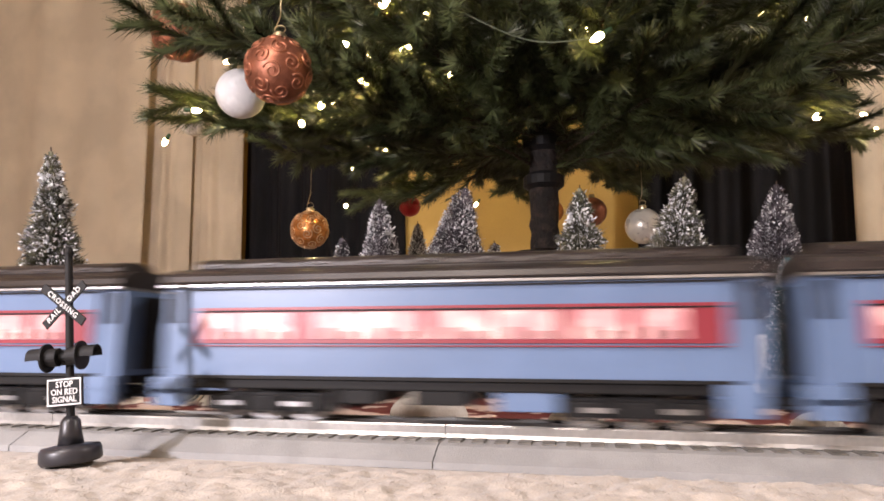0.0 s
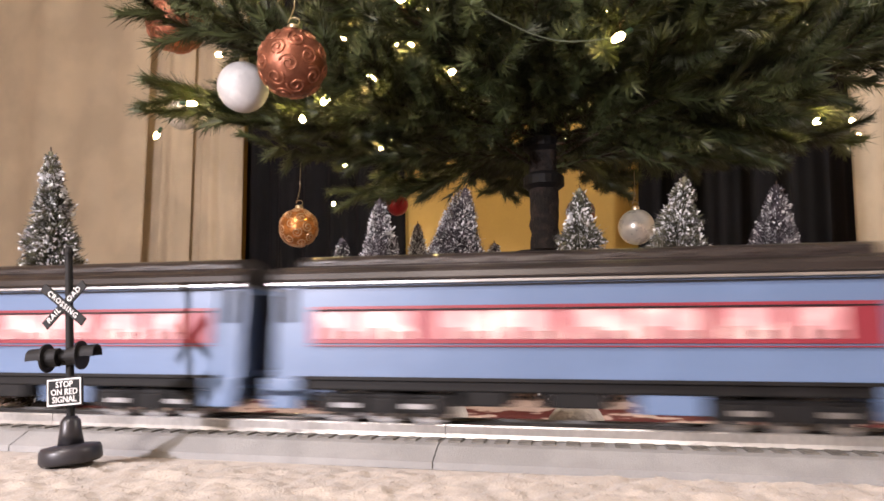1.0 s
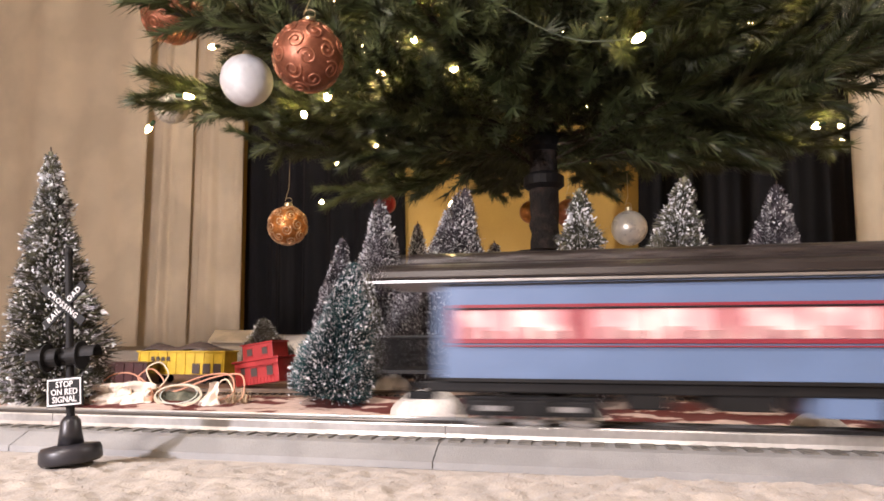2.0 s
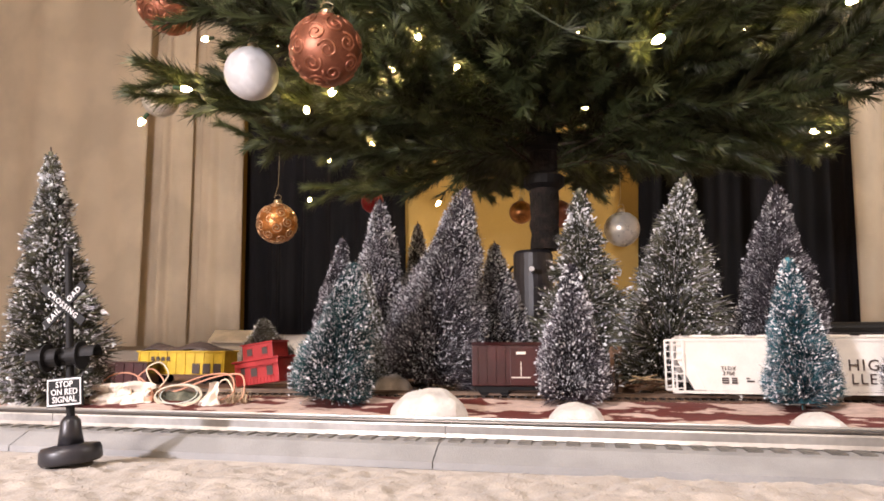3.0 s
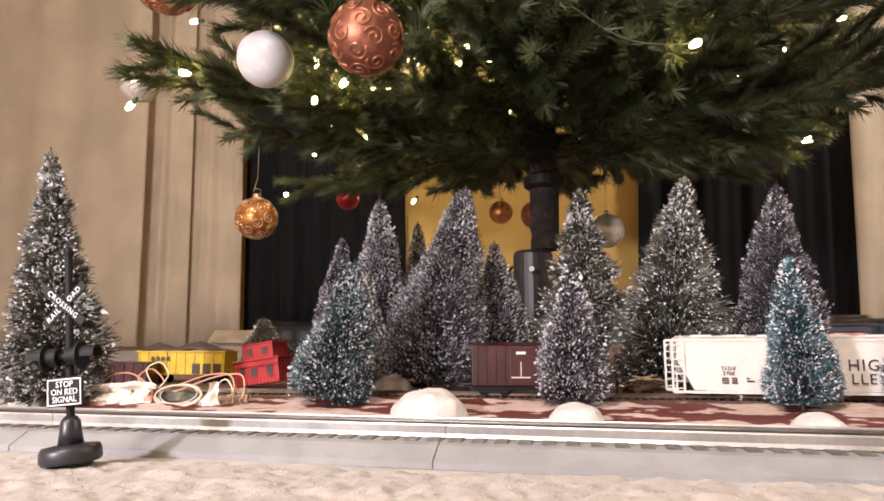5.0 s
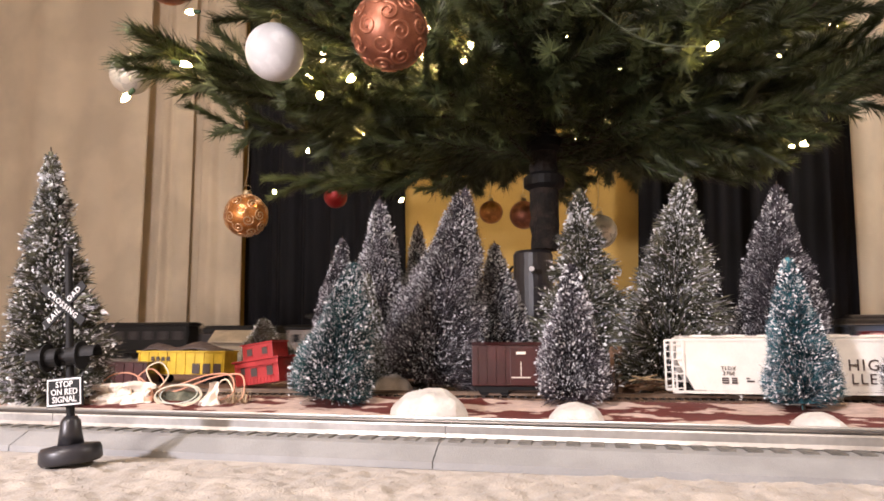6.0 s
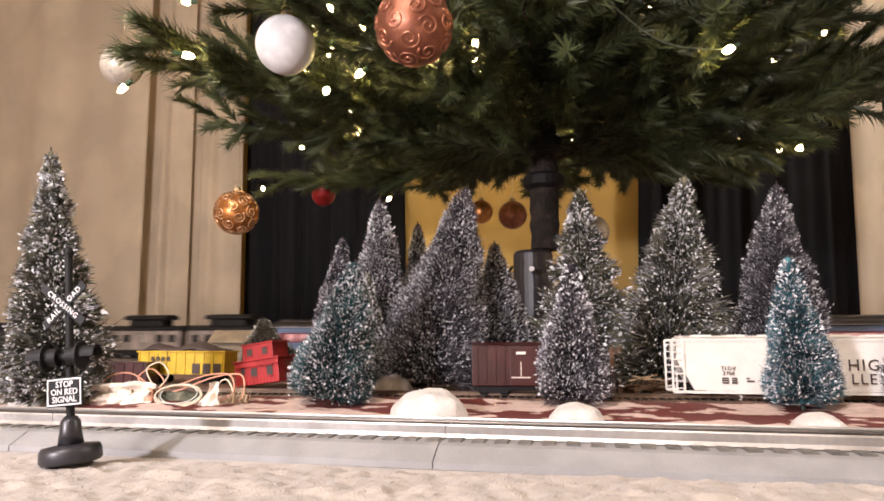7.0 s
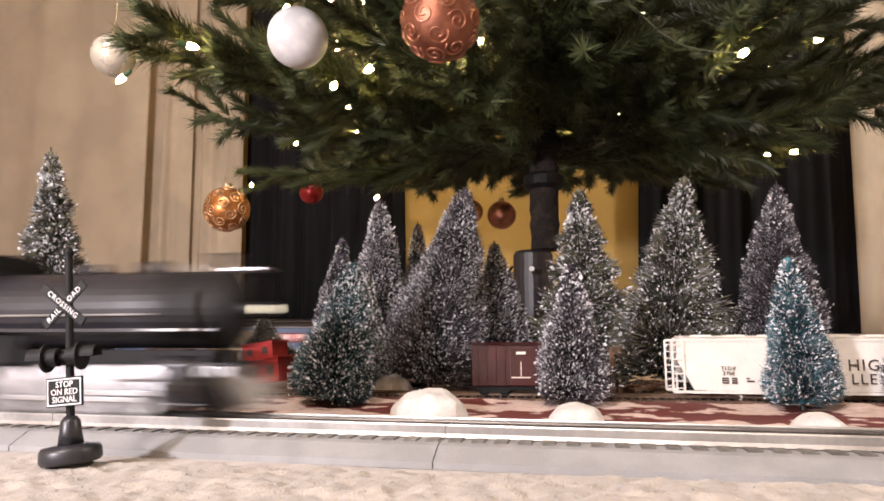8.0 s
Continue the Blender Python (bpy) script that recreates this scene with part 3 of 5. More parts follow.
def tender(name, covered=False):
    top = thing(name, "black toy tender with rounded cover" if covered else "black toy tender with heaped coal load", "toy tender", group="tenders")
    if covered:
        part("cover", extrude_x(bmesh.new(), roof_outline(0.028, 0.0645, 0.017), -0.092, 0.098), M_MATT, top, "rounded black cover")
    part("body", boxed(-0.100, 0.100, -0.029, 0.029, 0.0225, 0.064, bevel=0.002), M_BLACK, top)
    c = bmesh.new()
    bmesh.ops.create_grid(c, x_segments=30, y_segments=10, size=1, matrix=Matrix.Translation((0.025, 0, 0.066)) @ Matrix.Diagonal((0.068, 0.025, 1, 1)))
    for v in c.verts:
        u, w = (v.co.x - 0.025) / 0.068, v.co.y / 0.025
        v.co.z += 0.012 * (1 - u * u) * (1 - w * w) + 0.002 * noise.noise(v.co * 160)
    bmesh.ops.solidify(c, geom=c.faces[:], thickness=0.003)
    part("coal", c, M_MATT, top, "heaped black coal")
    part("underframe", boxed(-0.105, 0.105, -0.0265, 0.0265, 0.0175, 0.0224), M_MATT, top)
    part("coupler", boxed(-0.112, 0.112, -0.003, 0.003, 0.0115, 0.0165), M_MATT, top)
    truck(top, -0.058)
    truck(top, 0.058)
    return top


def engine():
    """The boxy engine that heads the long train."""
    top = thing("locomotive", "boxy matt black toy engine heading the coaches", "toy locomotive", group="locomotives")
    part("body", boxed(-0.125, 0.130, -0.029, 0.029, 0.0240, 0.0830, bevel=0.003), M_MATT, top)
    part("roof", extrude_x(bmesh.new(), roof_outline(0.029, 0.0832, 0.007), -0.128, 0.120), M_MATT, top)
    part("nose", boxed(0.1302, 0.142, -0.025, 0.025, 0.0240, 0.0640, bevel=0.003), M_MATT, top)
    part("underframe", boxed(-0.130, 0.140, -0.027, 0.027, 0.0175, 0.0239), M_MATT, top)
    h = bmesh.new()
    cyl(h, (0.142, 0, 0.054), (0.1450, 0, 0.054), 0.005, seg=18)
    part("headlight", h, M_GREYMETAL, top)
    for side in (-1, 1):
        a, c = sorted((side * 0.0291, side * 0.0297))
        for x in (-0.10, -0.06, -0.02, 0.02, 0.06):
            part("louvre", boxed(x - 0.012, x + 0.012, a, c, 0.050, 0.070), M_BLACK, top)
        part("cab_window", boxed(0.096, 0.116, a, c, 0.058, 0.076), M_GREYMETAL, top)
    part("coupler", boxed(-0.146, -0.131, -0.003, 0.003, 0.0115, 0.0165), M_MATT, top)
    truck(top, -0.075)
    truck(top, 0.075)
    return top


# ---- bottle-brush trees ----
def bottle_tree(name, label, base, tip, radius, material, tiers=0, snow=500, seed=1, stand=True, bristles=34000):
    """A wire stem with bristles in a cone from base to tip, snow flecks on their ends; tiers > 0 breaks the cone into skirts."""
    rng = np.random.default_rng(seed)
    base, tip = np.array(base, float), np.array(tip, float)
    axis = tip - base
    h = np.linalg.norm(axis)
    axis /= h
    side = np.cross(axis, (0, 1, 0))
    side /= np.linalg.norm(side)
    other = np.cross(axis, side)

    def prof(u):
        r = 1.12 * radius * np.clip(1 - u, 0, 1) ** 0.86 * np.clip(0.72 + u * 4, 0, 1)
        if tiers:
            k = (u * tiers) % 1.0
            r = r * (0.58 + 0.60 * (1 - k) ** 0.8) * (0.95 + 0.05 * np.sin(u * 40))
        return r + 0.0015

    top = thing(name, label, "miniature tree", Matrix.Translation(base.tolist()), group="bottle-brush trees")
    n = bristles
    u = 1 - (1 - 0.995 * rng.random(n)) ** 0.55
    a = rng.uniform(0, 2 * np.pi, n)
    lump = 1 + 0.10 * np.sin(3 * a + 9 * u + seed) + 0.07 * np.sin(5 * a - 23 * u)
    if tiers:
        lump = lump + 0.10 * np.sin(9 * a + 31 * u + seed)
    r = prof(u) * lump * (rng.uniform(0.92, 1.04, n) if not tiers else rng.uniform(0.82, 1.10, n))
    out = np.cos(a)[:, None] * side + np.sin(a)[:, None] * other
    rise = rng.normal(0.20 if not tiers else 0.02, 0.16, n)
    end = axis * (u * h)[:, None] + out * r[:, None] + axis * (r * rise)[:, None] + rng.normal(0, 0.0007, (n, 3))
    start = axis * (u * h)[:, None] + out * (r * 0.35)[:, None]
    spin = rng.uniform(0, 3.14, n)
    tang = np.cross(out, axis) * np.cos(spin)[:, None] + axis * np.sin(spin)[:, None]
    wide = rng.uniform(0.00030, 0.00050, n)[:, None] * (2.2 if tiers else 1)
    near = start * 0.45 + end * 0.55
    v = np.stack([near - tang * wide, near + tang * wide, end + tang * wide * 0.25], 1)
    # frosted bristles, their share also raised to make up for weak light
    frost = rng.random(n) < 0.27
    for word, chosen, m in (("bristles", ~frost, material), ("frosted_bristles", frost, M_FROST)):
        q = v[chosen].reshape(-1, 3)
        me = bpy.data.meshes.new(word)
        me.from_pydata(q.tolist(), [], np.arange(len(q)).reshape(-1, 3).tolist())
        tagged(mesh_part(word, me, m, top, "" if m is material else "pale frosted bristles"), kind="stuff")
    core = bmesh.new()
    lathe(core, [(0.50 * float(prof(np.array([w]))[0]), w * h) for w in (0.0, 0.1, 0.25, 0.4, 0.55, 0.7, 0.85, 0.96)], 14)
    bmesh.ops.transform(core, matrix=Vector(axis.tolist()).to_track_quat("Z", "Y").to_matrix().to_4x4(), verts=core.verts)
    part("core", core, material, top)
    # snow flecks; extra count and larger tips also stand in for light
    pick = rng.permutation(n)[:int((snow + 450) * (3.9 if not tiers else 3.2))]
    sv, sf = [], []
    for i in pick:
        c = end[i] * rng.uniform(0.93, 1.0) + (start[i] - end[i]) * rng.uniform(0, 0.12)
        s = rng.uniform(0.00034, 0.00084) * (1.5 if tiers else 1.0) * (1.5 if u[i] > 0.75 else 1) * (1.5 if rng.random() < 0.12 else 1)
        k = len(sv)
        along_it = (end[i] - start[i]) / (np.linalg.norm(end[i] - start[i]) + 1e-9) + rng.normal(0, 0.35, 3)
        for j in range(6):
            sign = 1 if j % 2 else -1
            d = along_it * s * sign * rng.uniform(0.9, 1.7) if j < 2 else np.eye(3)[j // 2] * s * sign * rng.uniform(0.6, 1.4)
            sv.append((c + d + rng.normal(0, s * 0.3, 3)).tolist())
        sf += [(k + x, k + y, k + z) for x, y, z in ((0, 2, 4), (2, 1, 4), (1, 3, 4), (3, 0, 4), (2, 0, 5), (1, 2, 5), (3, 1, 5), (0, 3, 5))]
    me = bpy.data.meshes.new("snow")
    me.from_pydata(sv, [], sf)
    tagged(mesh_part("snow", me, M_SNOW, top, "white flocked snow flecks"), kind="stuff")
    stem = bmesh.new()
    foot = -base[2] + (0.0104 if base[1] > 0.225 else 0.0004)
    cyl(stem, (0, 0, foot), (axis * h * 0.98).tolist(), 0.0017, 0.0006, seg=8)
    part("stem", stem, M_TWIG, top, "twisted wire stem")
    if stand:
        bm = lathe(bmesh.new(), [(0.013, 0), (0.0135, 0.003), (0.012, 0.0055), (0.004, 0.006)], 20, (0, 0, foot))
        part("stand", bm, M_TWIG, top, "round wooden foot")
    return top


def snow_mound(x, y, r, h, seed, z=0.0024):
    bm = bmesh.new()
    bmesh.ops.create_uvsphere(bm, u_segments=40, v_segments=20, radius=1)
    bmesh.ops.bisect_plane(bm, geom=bm.verts[:] + bm.edges[:] + bm.faces[:], plane_co=(0, 0, 0), plane_no=(0, 0, -1), clear_outer=True)
    bmesh.ops.holes_fill(bm, edges=[e for e in bm.edges if e.is_boundary])
    for v in bm.verts:
        k = 1 + 0.10 * noise.noise(v.co * 2.2 + Vector((seed, 0, 0)))
        v.co = Vector((v.co.x * r * k, v.co.y * r * k, v.co.z ** 0.9 * h * k if v.co.z > 0 else 0))
    ob = part("snow_mound", bm, M_MOUND, None, smooth=True)
    ob.matrix_world = Matrix.Translation((x, y, z))
    return tagged(ob, "rounded white snow mound beside the track", "snow mound", group="snow mounds")


# ---- the big Christmas tree ----
TREE_X, TREE_Y = 0.0007, 0.6417
TURN = radians(3.10)
GOLDEN = 2.399963


def branch_mesh(seed, length):
    """One branch along +x: wire core, side twigs and needles; returns (needles, wood)."""
    rng = np.random.default_rng(seed)
    segs = []
    sag = lambda x: -0.10 * x * x + 0.02 * math.sin(7 * x + seed)
    xs = np.linspace(0, length, 12)
    core = np.array([(x, 0.015 * math.sin(5 * x + seed), sag(x)) for x in xs])
    segs += [(core[i], core[i + 1], x) for i, x in enumerate(xs[:-1])]
    for k in range(int(length / 0.020)):
        x = 0.05 + k * 0.020 + rng.uniform(-0.008, 0.008)
        if x > length:
            break
        s = 1 if k % 2 else -1
        l = rng.uniform(0.07, 0.17) * (1.1 - 0.55 * x / length)
        ang = rng.uniform(0.55, 1.0)
        p = np.array((x, 0.0, sag(x)))
        d = np.array((math.cos(ang), s * math.sin(ang) * rng.uniform(0.7, 1), rng.uniform(-0.45, 0.45)))
        d /= np.linalg.norm(d)
        q = p + d * l * 0.55
        d2 = d + np.array((0.25, 0, rng.uniform(-0.25, 0.35)))
        e = q + d2 / np.linalg.norm(d2) * l * 0.5
        segs += [(p, q, x), (q, e, x)]
    nv = []
    for p, q, x in segs:
        d = q - p
        l = np.linalg.norm(d)
        d = d / l
        n = int(l * 3100 * (0.35 if x < 0.12 else 1))
        t = rng.random(n)
        a = rng.uniform(0, 2 * np.pi, n)
        s1 = np.cross(d, (0.1, 0.2, 1.0))
        s1 /= np.linalg.norm(s1)
        s2 = np.cross(d, s1)
        o = np.cos(a)[:, None] * s1 + np.sin(a)[:, None] * s2
        w = o * rng.uniform(0.40, 0.85, n)[:, None] + d * rng.uniform(0.50, 1.05, n)[:, None]
        w /= np.linalg.norm(w, axis=1)[:, None]
        b = p + d * (t * l)[:, None]
        tip = b + w * rng.uniform(0.017, 0.033, n)[:, None]
        tw = np.cross(w, o)
        tw = tw / (np.linalg.norm(tw, axis=1)[:, None] + 1e-9) * 0.0013
        nv.append(np.stack([b - tw, b + tw, tip], 1).reshape(-1, 3))
    nv = np.concatenate(nv)
    me = bpy.data.meshes.new("needles")
    me.from_pydata(nv.tolist(), [], np.arange(len(nv)).reshape(-1, 3).tolist())
    me.materials.append(M_NEEDLE)
    wood = bmesh.new()
    tube(wood, core.tolist(), 0.0028, 6)
    for p, q, x in segs[11:]:
        cyl(wood, p.tolist(), q.tolist(), 0.0013, 0.001, seg=5, caps=False)
    wm = bpy.data.meshes.new("twigs")
    wood.to_mesh(wm)
    wood.free()
    wm.materials.append(M_TWIG)
    return me, wm


def christmas_tree():
    top = thing("christmas_tree", "green artificial fir turning slowly on a dark trunk", "christmas tree", pose(TREE_X, TREE_Y, 0))
    t = bmesh.new()
    lathe(t, [(0.0225 - 0.0090 * (k / 120), 0.205 + 1.545 * k / 120) for k in range(121)], 26)
    for v in t.verts:
        v.co += Vector((noise.noise(v.co * 55), noise.noise(v.co * 55 + Vector((9, 0, 0))), 0)) * 0.0035
    bmesh.ops.translate(t, verts=t.verts, vec=(0.007, -0.002, 0))
    part("trunk", t, M_TRUNK, top, "dark rough trunk")
    for z in (0.30, 0.36, 0.44):
        part("branch_collar", lathe(bmesh.new(), [(0.024, 0), (0.032, 0.006), (0.032, 0.02), (0.024, 0.026)], 20, (0.007, -0.002, z)), M_MATT, top, "black branch collar")
    kinds = [branch_mesh(40 + i, l) for i, l in enumerate((0.56, 0.52, 0.48, 0.41, 0.33, 0.24))]
    rng = random.Random(11)
    level = [(0.350, 5, 9, 1.0), (0.385, 0, 12, 1.0), (0.42, 1, 13, 0.95), (0.48, 2, 13, 0.95), (0.55, 2, 13, 0.9), (0.64, 3, 12, 1.0), (0.74, 3, 12, 1.1), (0.84, 3, 11, 1.0),
             (0.96, 4, 10, 1.15), (1.08, 4, 9, 1.0), (1.22, 5, 8, 1.2), (1.36, 5, 7, 1.0), (1.50, 5, 6, 0.8), (1.63, 5, 5, 0.55)]
    turn = 0.4
    for z, kind, n, size in level:
        for k in range(n):
            needles, wood = kinds[min(5, max(0, kind + rng.choice((0, 0, 1, -1))))]
            a = turn + k * 2 * math.pi / n + rng.uniform(-0.12, 0.12)
            up = rng.uniform(0.08, 0.18) if z < 0.45 else rng.uniform(0.05, 0.30)
            m = Matrix.Translation((0.02 * math.cos(a), 0.02 * math.sin(a), z + rng.uniform(-0.02, 0.02))) @ Matrix.Rotation(a, 4, "Z") @ Matrix.Rotation(-up, 4, "Y") @ Matrix.Rotation(rng.uniform(-0.6, 0.6), 4, "X") @ Matrix.Diagonal((*[size * rng.uniform(0.9, 1.05)] * 3, 1))
            w = new("branch", wood)
            w.parent, w.matrix_local = top, m
            f = new("needles", needles)
            f.parent = w
        turn += GOLDEN
    return top


def tree_stand():
    top = thing("tree_stand", "black turning tree stand under the big tree", "tree stand", pose(TREE_X - 0.012, TREE_Y, 0))
    part("drum", lathe(bmesh.new(), [(0.17, 0.0105), (0.175, 0.02), (0.165, 0.045), (0.08, 0.06), (0.034, 0.075)], 40), M_BLACK, top, smooth=True)
    part("sleeve", lathe(bmesh.new(), [(0.031, 0.07), (0.0305, 0.198), (0.027, 0.203)], 28), M_BLACK, top, "glossy black sleeve")
    for k in range(3):
        b = bmesh.new()
        a = k * 2.09 + 0.5
        cyl(b, (0.03 * math.cos(a), 0.03 * math.sin(a), 0.17), (0.055 * math.cos(a), 0.055 * math.sin(a), 0.17), 0.004, seg=10)
        part("clamp_screw", b, M_GREYMETAL, top)
    return top


tree = christmas_tree()
tree_stand()


# ---- decorations that turn with the tree ----
TURNING = []
M_COPPER = mat("copper glitter ball", (0.33, 0.125, 0.075), 0.38, metal=0.75, var=0.2, scale=60, fine=900, bump=0.3)
M_COPPER2 = mat("copper relief swirls", (0.46, 0.20, 0.125), 0.32, metal=0.8, var=0.15, scale=60, fine=900)
M_PEARL = mat("white glitter ball", (0.70, 0.70, 0.71), 0.5, var=0.08, scale=60, fine=1800, bump=0.15, bump_dist=0.0003)
M_SILVER = mat("pearl glass ball", (0.70, 0.66, 0.58), 0.28, metal=0.35, var=0.08, scale=40)
M_GOLD = mat("amber gold ball", (0.56, 0.23, 0.07), 0.3, metal=0.75, var=0.25, scale=70, fine=500)
M_NET = mat("pale gold net relief", (0.72, 0.48, 0.28), 0.35, metal=0.7, var=0.15, scale=60)
M_REDBALL = mat("dark red ball", (0.33, 0.015, 0.02), 0.3, metal=0.4, var=0.1, scale=40)
M_CAP = mat("gold cap metal", (0.7, 0.6, 0.42), 0.3, metal=1.0, var=0.1, scale=60)
M_BULB = mat("warm white bulb", (1.0, 0.72, 0.30), 0.2, var=0.02, emit=150.0)
M_WIRE = mat("dark green wire", (0.02, 0.04, 0.02), 0.5, var=0.2, scale=60)
M_LEAD = mat("clear lead wire plastic", (0.09, 0.11, 0.08), 0.3, var=0.15, scale=60)
M_SOCKET = mat("green socket plastic", (0.03, 0.07, 0.03), 0.5, var=0.2, scale=60)


def ornament(label, r, a, z, radius, material, swirl=None, hang=0.05, seed=1):
    top = thing("ball_ornament", label, "ornament", group="ball ornaments")
    b = bmesh.new()
    bmesh.ops.create_uvsphere(b, u_segments=48, v_segments=28, radius=radius)
    part("ball", b, material, top, smooth=True)
    part("cap", lathe(bmesh.new(), [(radius * 0.2, 0), (radius * 0.2, radius * 0.2), (radius * 0.16, radius * 0.24), (radius * 0.05, radius * 0.25)], 18, (0, 0, radius * 0.95)), M_CAP, top, "metal cap")
    hook = [(0.0, 0, radius * 1.15)] + [(0.18 * radius * math.sin(k * 0.7), 0, radius * (1.32 - 0.14 * math.cos(k * 0.7))) for k in range(8)] + [(0, 0, radius * 1.4 + hang * k / 4) for k in range(1, 5)]
    part("hanger", tube(bmesh.new(), hook, 0.0006, 6), M_CAP, top, "thin wire hanger")
    if swirl:
        rng = random.Random(seed)
        for k in range(34):
            zz = 1 - 2 * (k + 0.5) / 34
            th = k * GOLDEN
            n = Vector((math.sqrt(1 - zz * zz) * math.cos(th), math.sqrt(1 - zz * zz) * math.sin(th), zz))
            q = n.to_track_quat("Z", "Y")
            ph = rng.uniform(0, 6.28)
            hand = rng.choice((-1, 1))
            pts = []
            for j in range(20):
                w = 0.045 + 0.24 * j / 19
                d = q @ Vector((w * math.cos(ph + hand * j * 0.52), w * math.sin(ph + hand * j * 0.52), 1))
                pts.append(d.normalized() * radius * 1.004)
            part("swirl", tube(bmesh.new(), pts, radius * 0.032, 6), swirl, top, smooth=True)
    TURNING.append((top, r, a, z))
    return top


ornament("copper ball with raised swirls hanging on the tree", 0.473, 234.7, 0.351, 0.0352, M_COPPER, M_COPPER2, seed=1)
ornament("copper ball with raised swirls hanging on the tree", 0.554, 196.3, 0.527, 0.042, M_COPPER, M_COPPER2, seed=2)
ornament("white glitter ball hanging on the tree", 0.456, 211.0, 0.391, 0.0325, M_PEARL)
ornament("amber gold ball with netted pattern hanging low", 0.552, 150.2, 0.297, 0.0395, M_GOLD, M_NET, hang=0.09, seed=3)
ornament("small dark red ball hanging on the tree", 0.60, 121.5, 0.392, 0.0265, M_REDBALL, hang=0.03)
ornament("pearl silver ball hanging low on the tree", 0.276, 47.2, 0.274, 0.033, M_SILVER, hang=0.06)
ornament("pale amber glass ball hanging on the tree", 0.413, 86.4, 0.348, 0.026, M_GOLD, hang=0.05)
ornament("brown copper ball hanging on the tree", 0.475, 75.8, 0.354, 0.033, M_COPPER, hang=0.05)
ornament("silver glass ball near a branch tip", 0.640, 173.5, 0.475, 0.030, M_SILVER, hang=0.04)


def string_lights():
    top = thing("string_lights", "string of glowing warm white mini lights on the tree", "fairy lights")
    bulb = lathe(bmesh.new(), [(0.0022, 0), (0.0036, 0.002), (0.0041, 0.0060), (0.0032, 0.0110), (0.0011, 0.0145)], 10)
    bm_mesh = bpy.data.meshes.new("bulb")
    bulb.to_mesh(bm_mesh)
    bulb.free()
    bm_mesh.materials.append(M_BULB)
    sock = lathe(bmesh.new(), [(0.0024, -0.010), (0.0030, -0.008), (0.0030, 0.001), (0.0020, 0.0015)], 8)
    sock_mesh = bpy.data.meshes.new("socket")
    sock.to_mesh(sock_mesh)
    sock.free()
    sock_mesh.materials.append(M_SOCKET)
    rng = random.Random(21)
    spots = [(0.594, 188.5, 0.385), (0.534, 195.8, 0.408), (0.53, 180.7, 0.548), (0.415, 193.4, 0.5), (0.368, 201.8, 0.378),
             (0.335, 227.7, 0.394), (0.295, 158.9, 0.406), (0.425, 150.0, 0.411), (0.597, 137.5, 0.375), (0.39, 100.6, 0.524),
             (0.586, 105.1, 0.407), (0.388, 279.8, 0.369), (0.328, 355.2, 0.497), (0.464, 42.3, 0.521), (0.522, 8.9, 0.426),
             (0.387, 335.9, 0.348), (0.442, 341.6, 0.542), (0.326, 174.8, 0.578), (0.372, 205.0, 0.432), (0.417, 247.0, 0.415),
             (0.346, 210.5, 0.395), (0.345, 133.7, 0.547), (0.394, 348.7, 0.511), (0.637, 19.7, 0.439)]
    FIXED = len(spots)
    # extra bulbs, positions invented, set deep so the inner foliage glows
    for k in range(170):
        z = 0.42 + 0.65 * (k / 170) ** 1.1
        lim = 0.62 * (1 - (z - 0.3) / 1.5)
        turn = (k * 137.5 + rng.uniform(-15, 15)) % 360
        one = (lim * rng.uniform(0.25, 0.72), turn, z + rng.uniform(-0.03, 0.03))
        # none in this sector, to keep its foliage dark
        if not (245 < turn < 345 and z < 0.8):
            spots.append(one)
    for r, a, z in spots:
        a = radians(a)
        b = new("bulb", bm_mesh)
        b.parent = top
        b.matrix_local = Matrix.Translation((r * math.cos(a), r * math.sin(a), z)) @ Euler((rng.uniform(-2.6, 2.6), rng.uniform(-0.8, 0.8), rng.uniform(0, 6))).to_matrix().to_4x4()
        s = new("socket", sock_mesh)
        s.parent = b
    order = sorted(spots[FIXED:], key=lambda s: s[2])
    for k in range(0, len(order) - 1):
        p0, p1 = order[k], order[k + 1]
        da = ((p1[1] - p0[1] + 180) % 360) - 180
        if abs(da) > 32:
            continue
        pts = []
        for j in range(9):
            w = j / 8
            rr, aa, zz = p0[0] + (p1[0] - p0[0]) * w, radians(p0[1] + da * w), p0[2] + (p1[2] - p0[2]) * w - 0.02 * math.sin(math.pi * w)
            pts.append((rr * math.cos(aa), rr * math.sin(aa), zz))
        part("wire", tube(bmesh.new(), pts, 0.0009, 5), M_WIRE, top)
    lead = [(0.388 - 0.02 * math.sin(j * 0.35), 279.0 - 2.2 * j, 0.366 - 0.010 * math.sin(math.pi * j / 9) + 0.004 * j) for j in range(10)]
    part("wire", tube(bmesh.new(), [(r * math.cos(radians(a)), r * math.sin(radians(a)), z) for r, a, z in lead], 0.0007, 6), M_LEAD, top, "pale clear lead wire")
    TURNING.append((top, 0.0, 0.0, 0.0))


string_lights()

# ---- the layout inside the loop ----
M_BOARD = mat("brown painted board", (0.24, 0.14, 0.11), 0.6, var=0.25, scale=12, fine=300, bump=0.3, stretch=(0.5, 4, 1))
tagged(part("layout_board", boxed(-0.75, 0.75, 0.218, 0.86, 0.0022, 0.0100, bevel=0.001), M_BOARD, None), "brown wooden board carrying the small railway", "board")


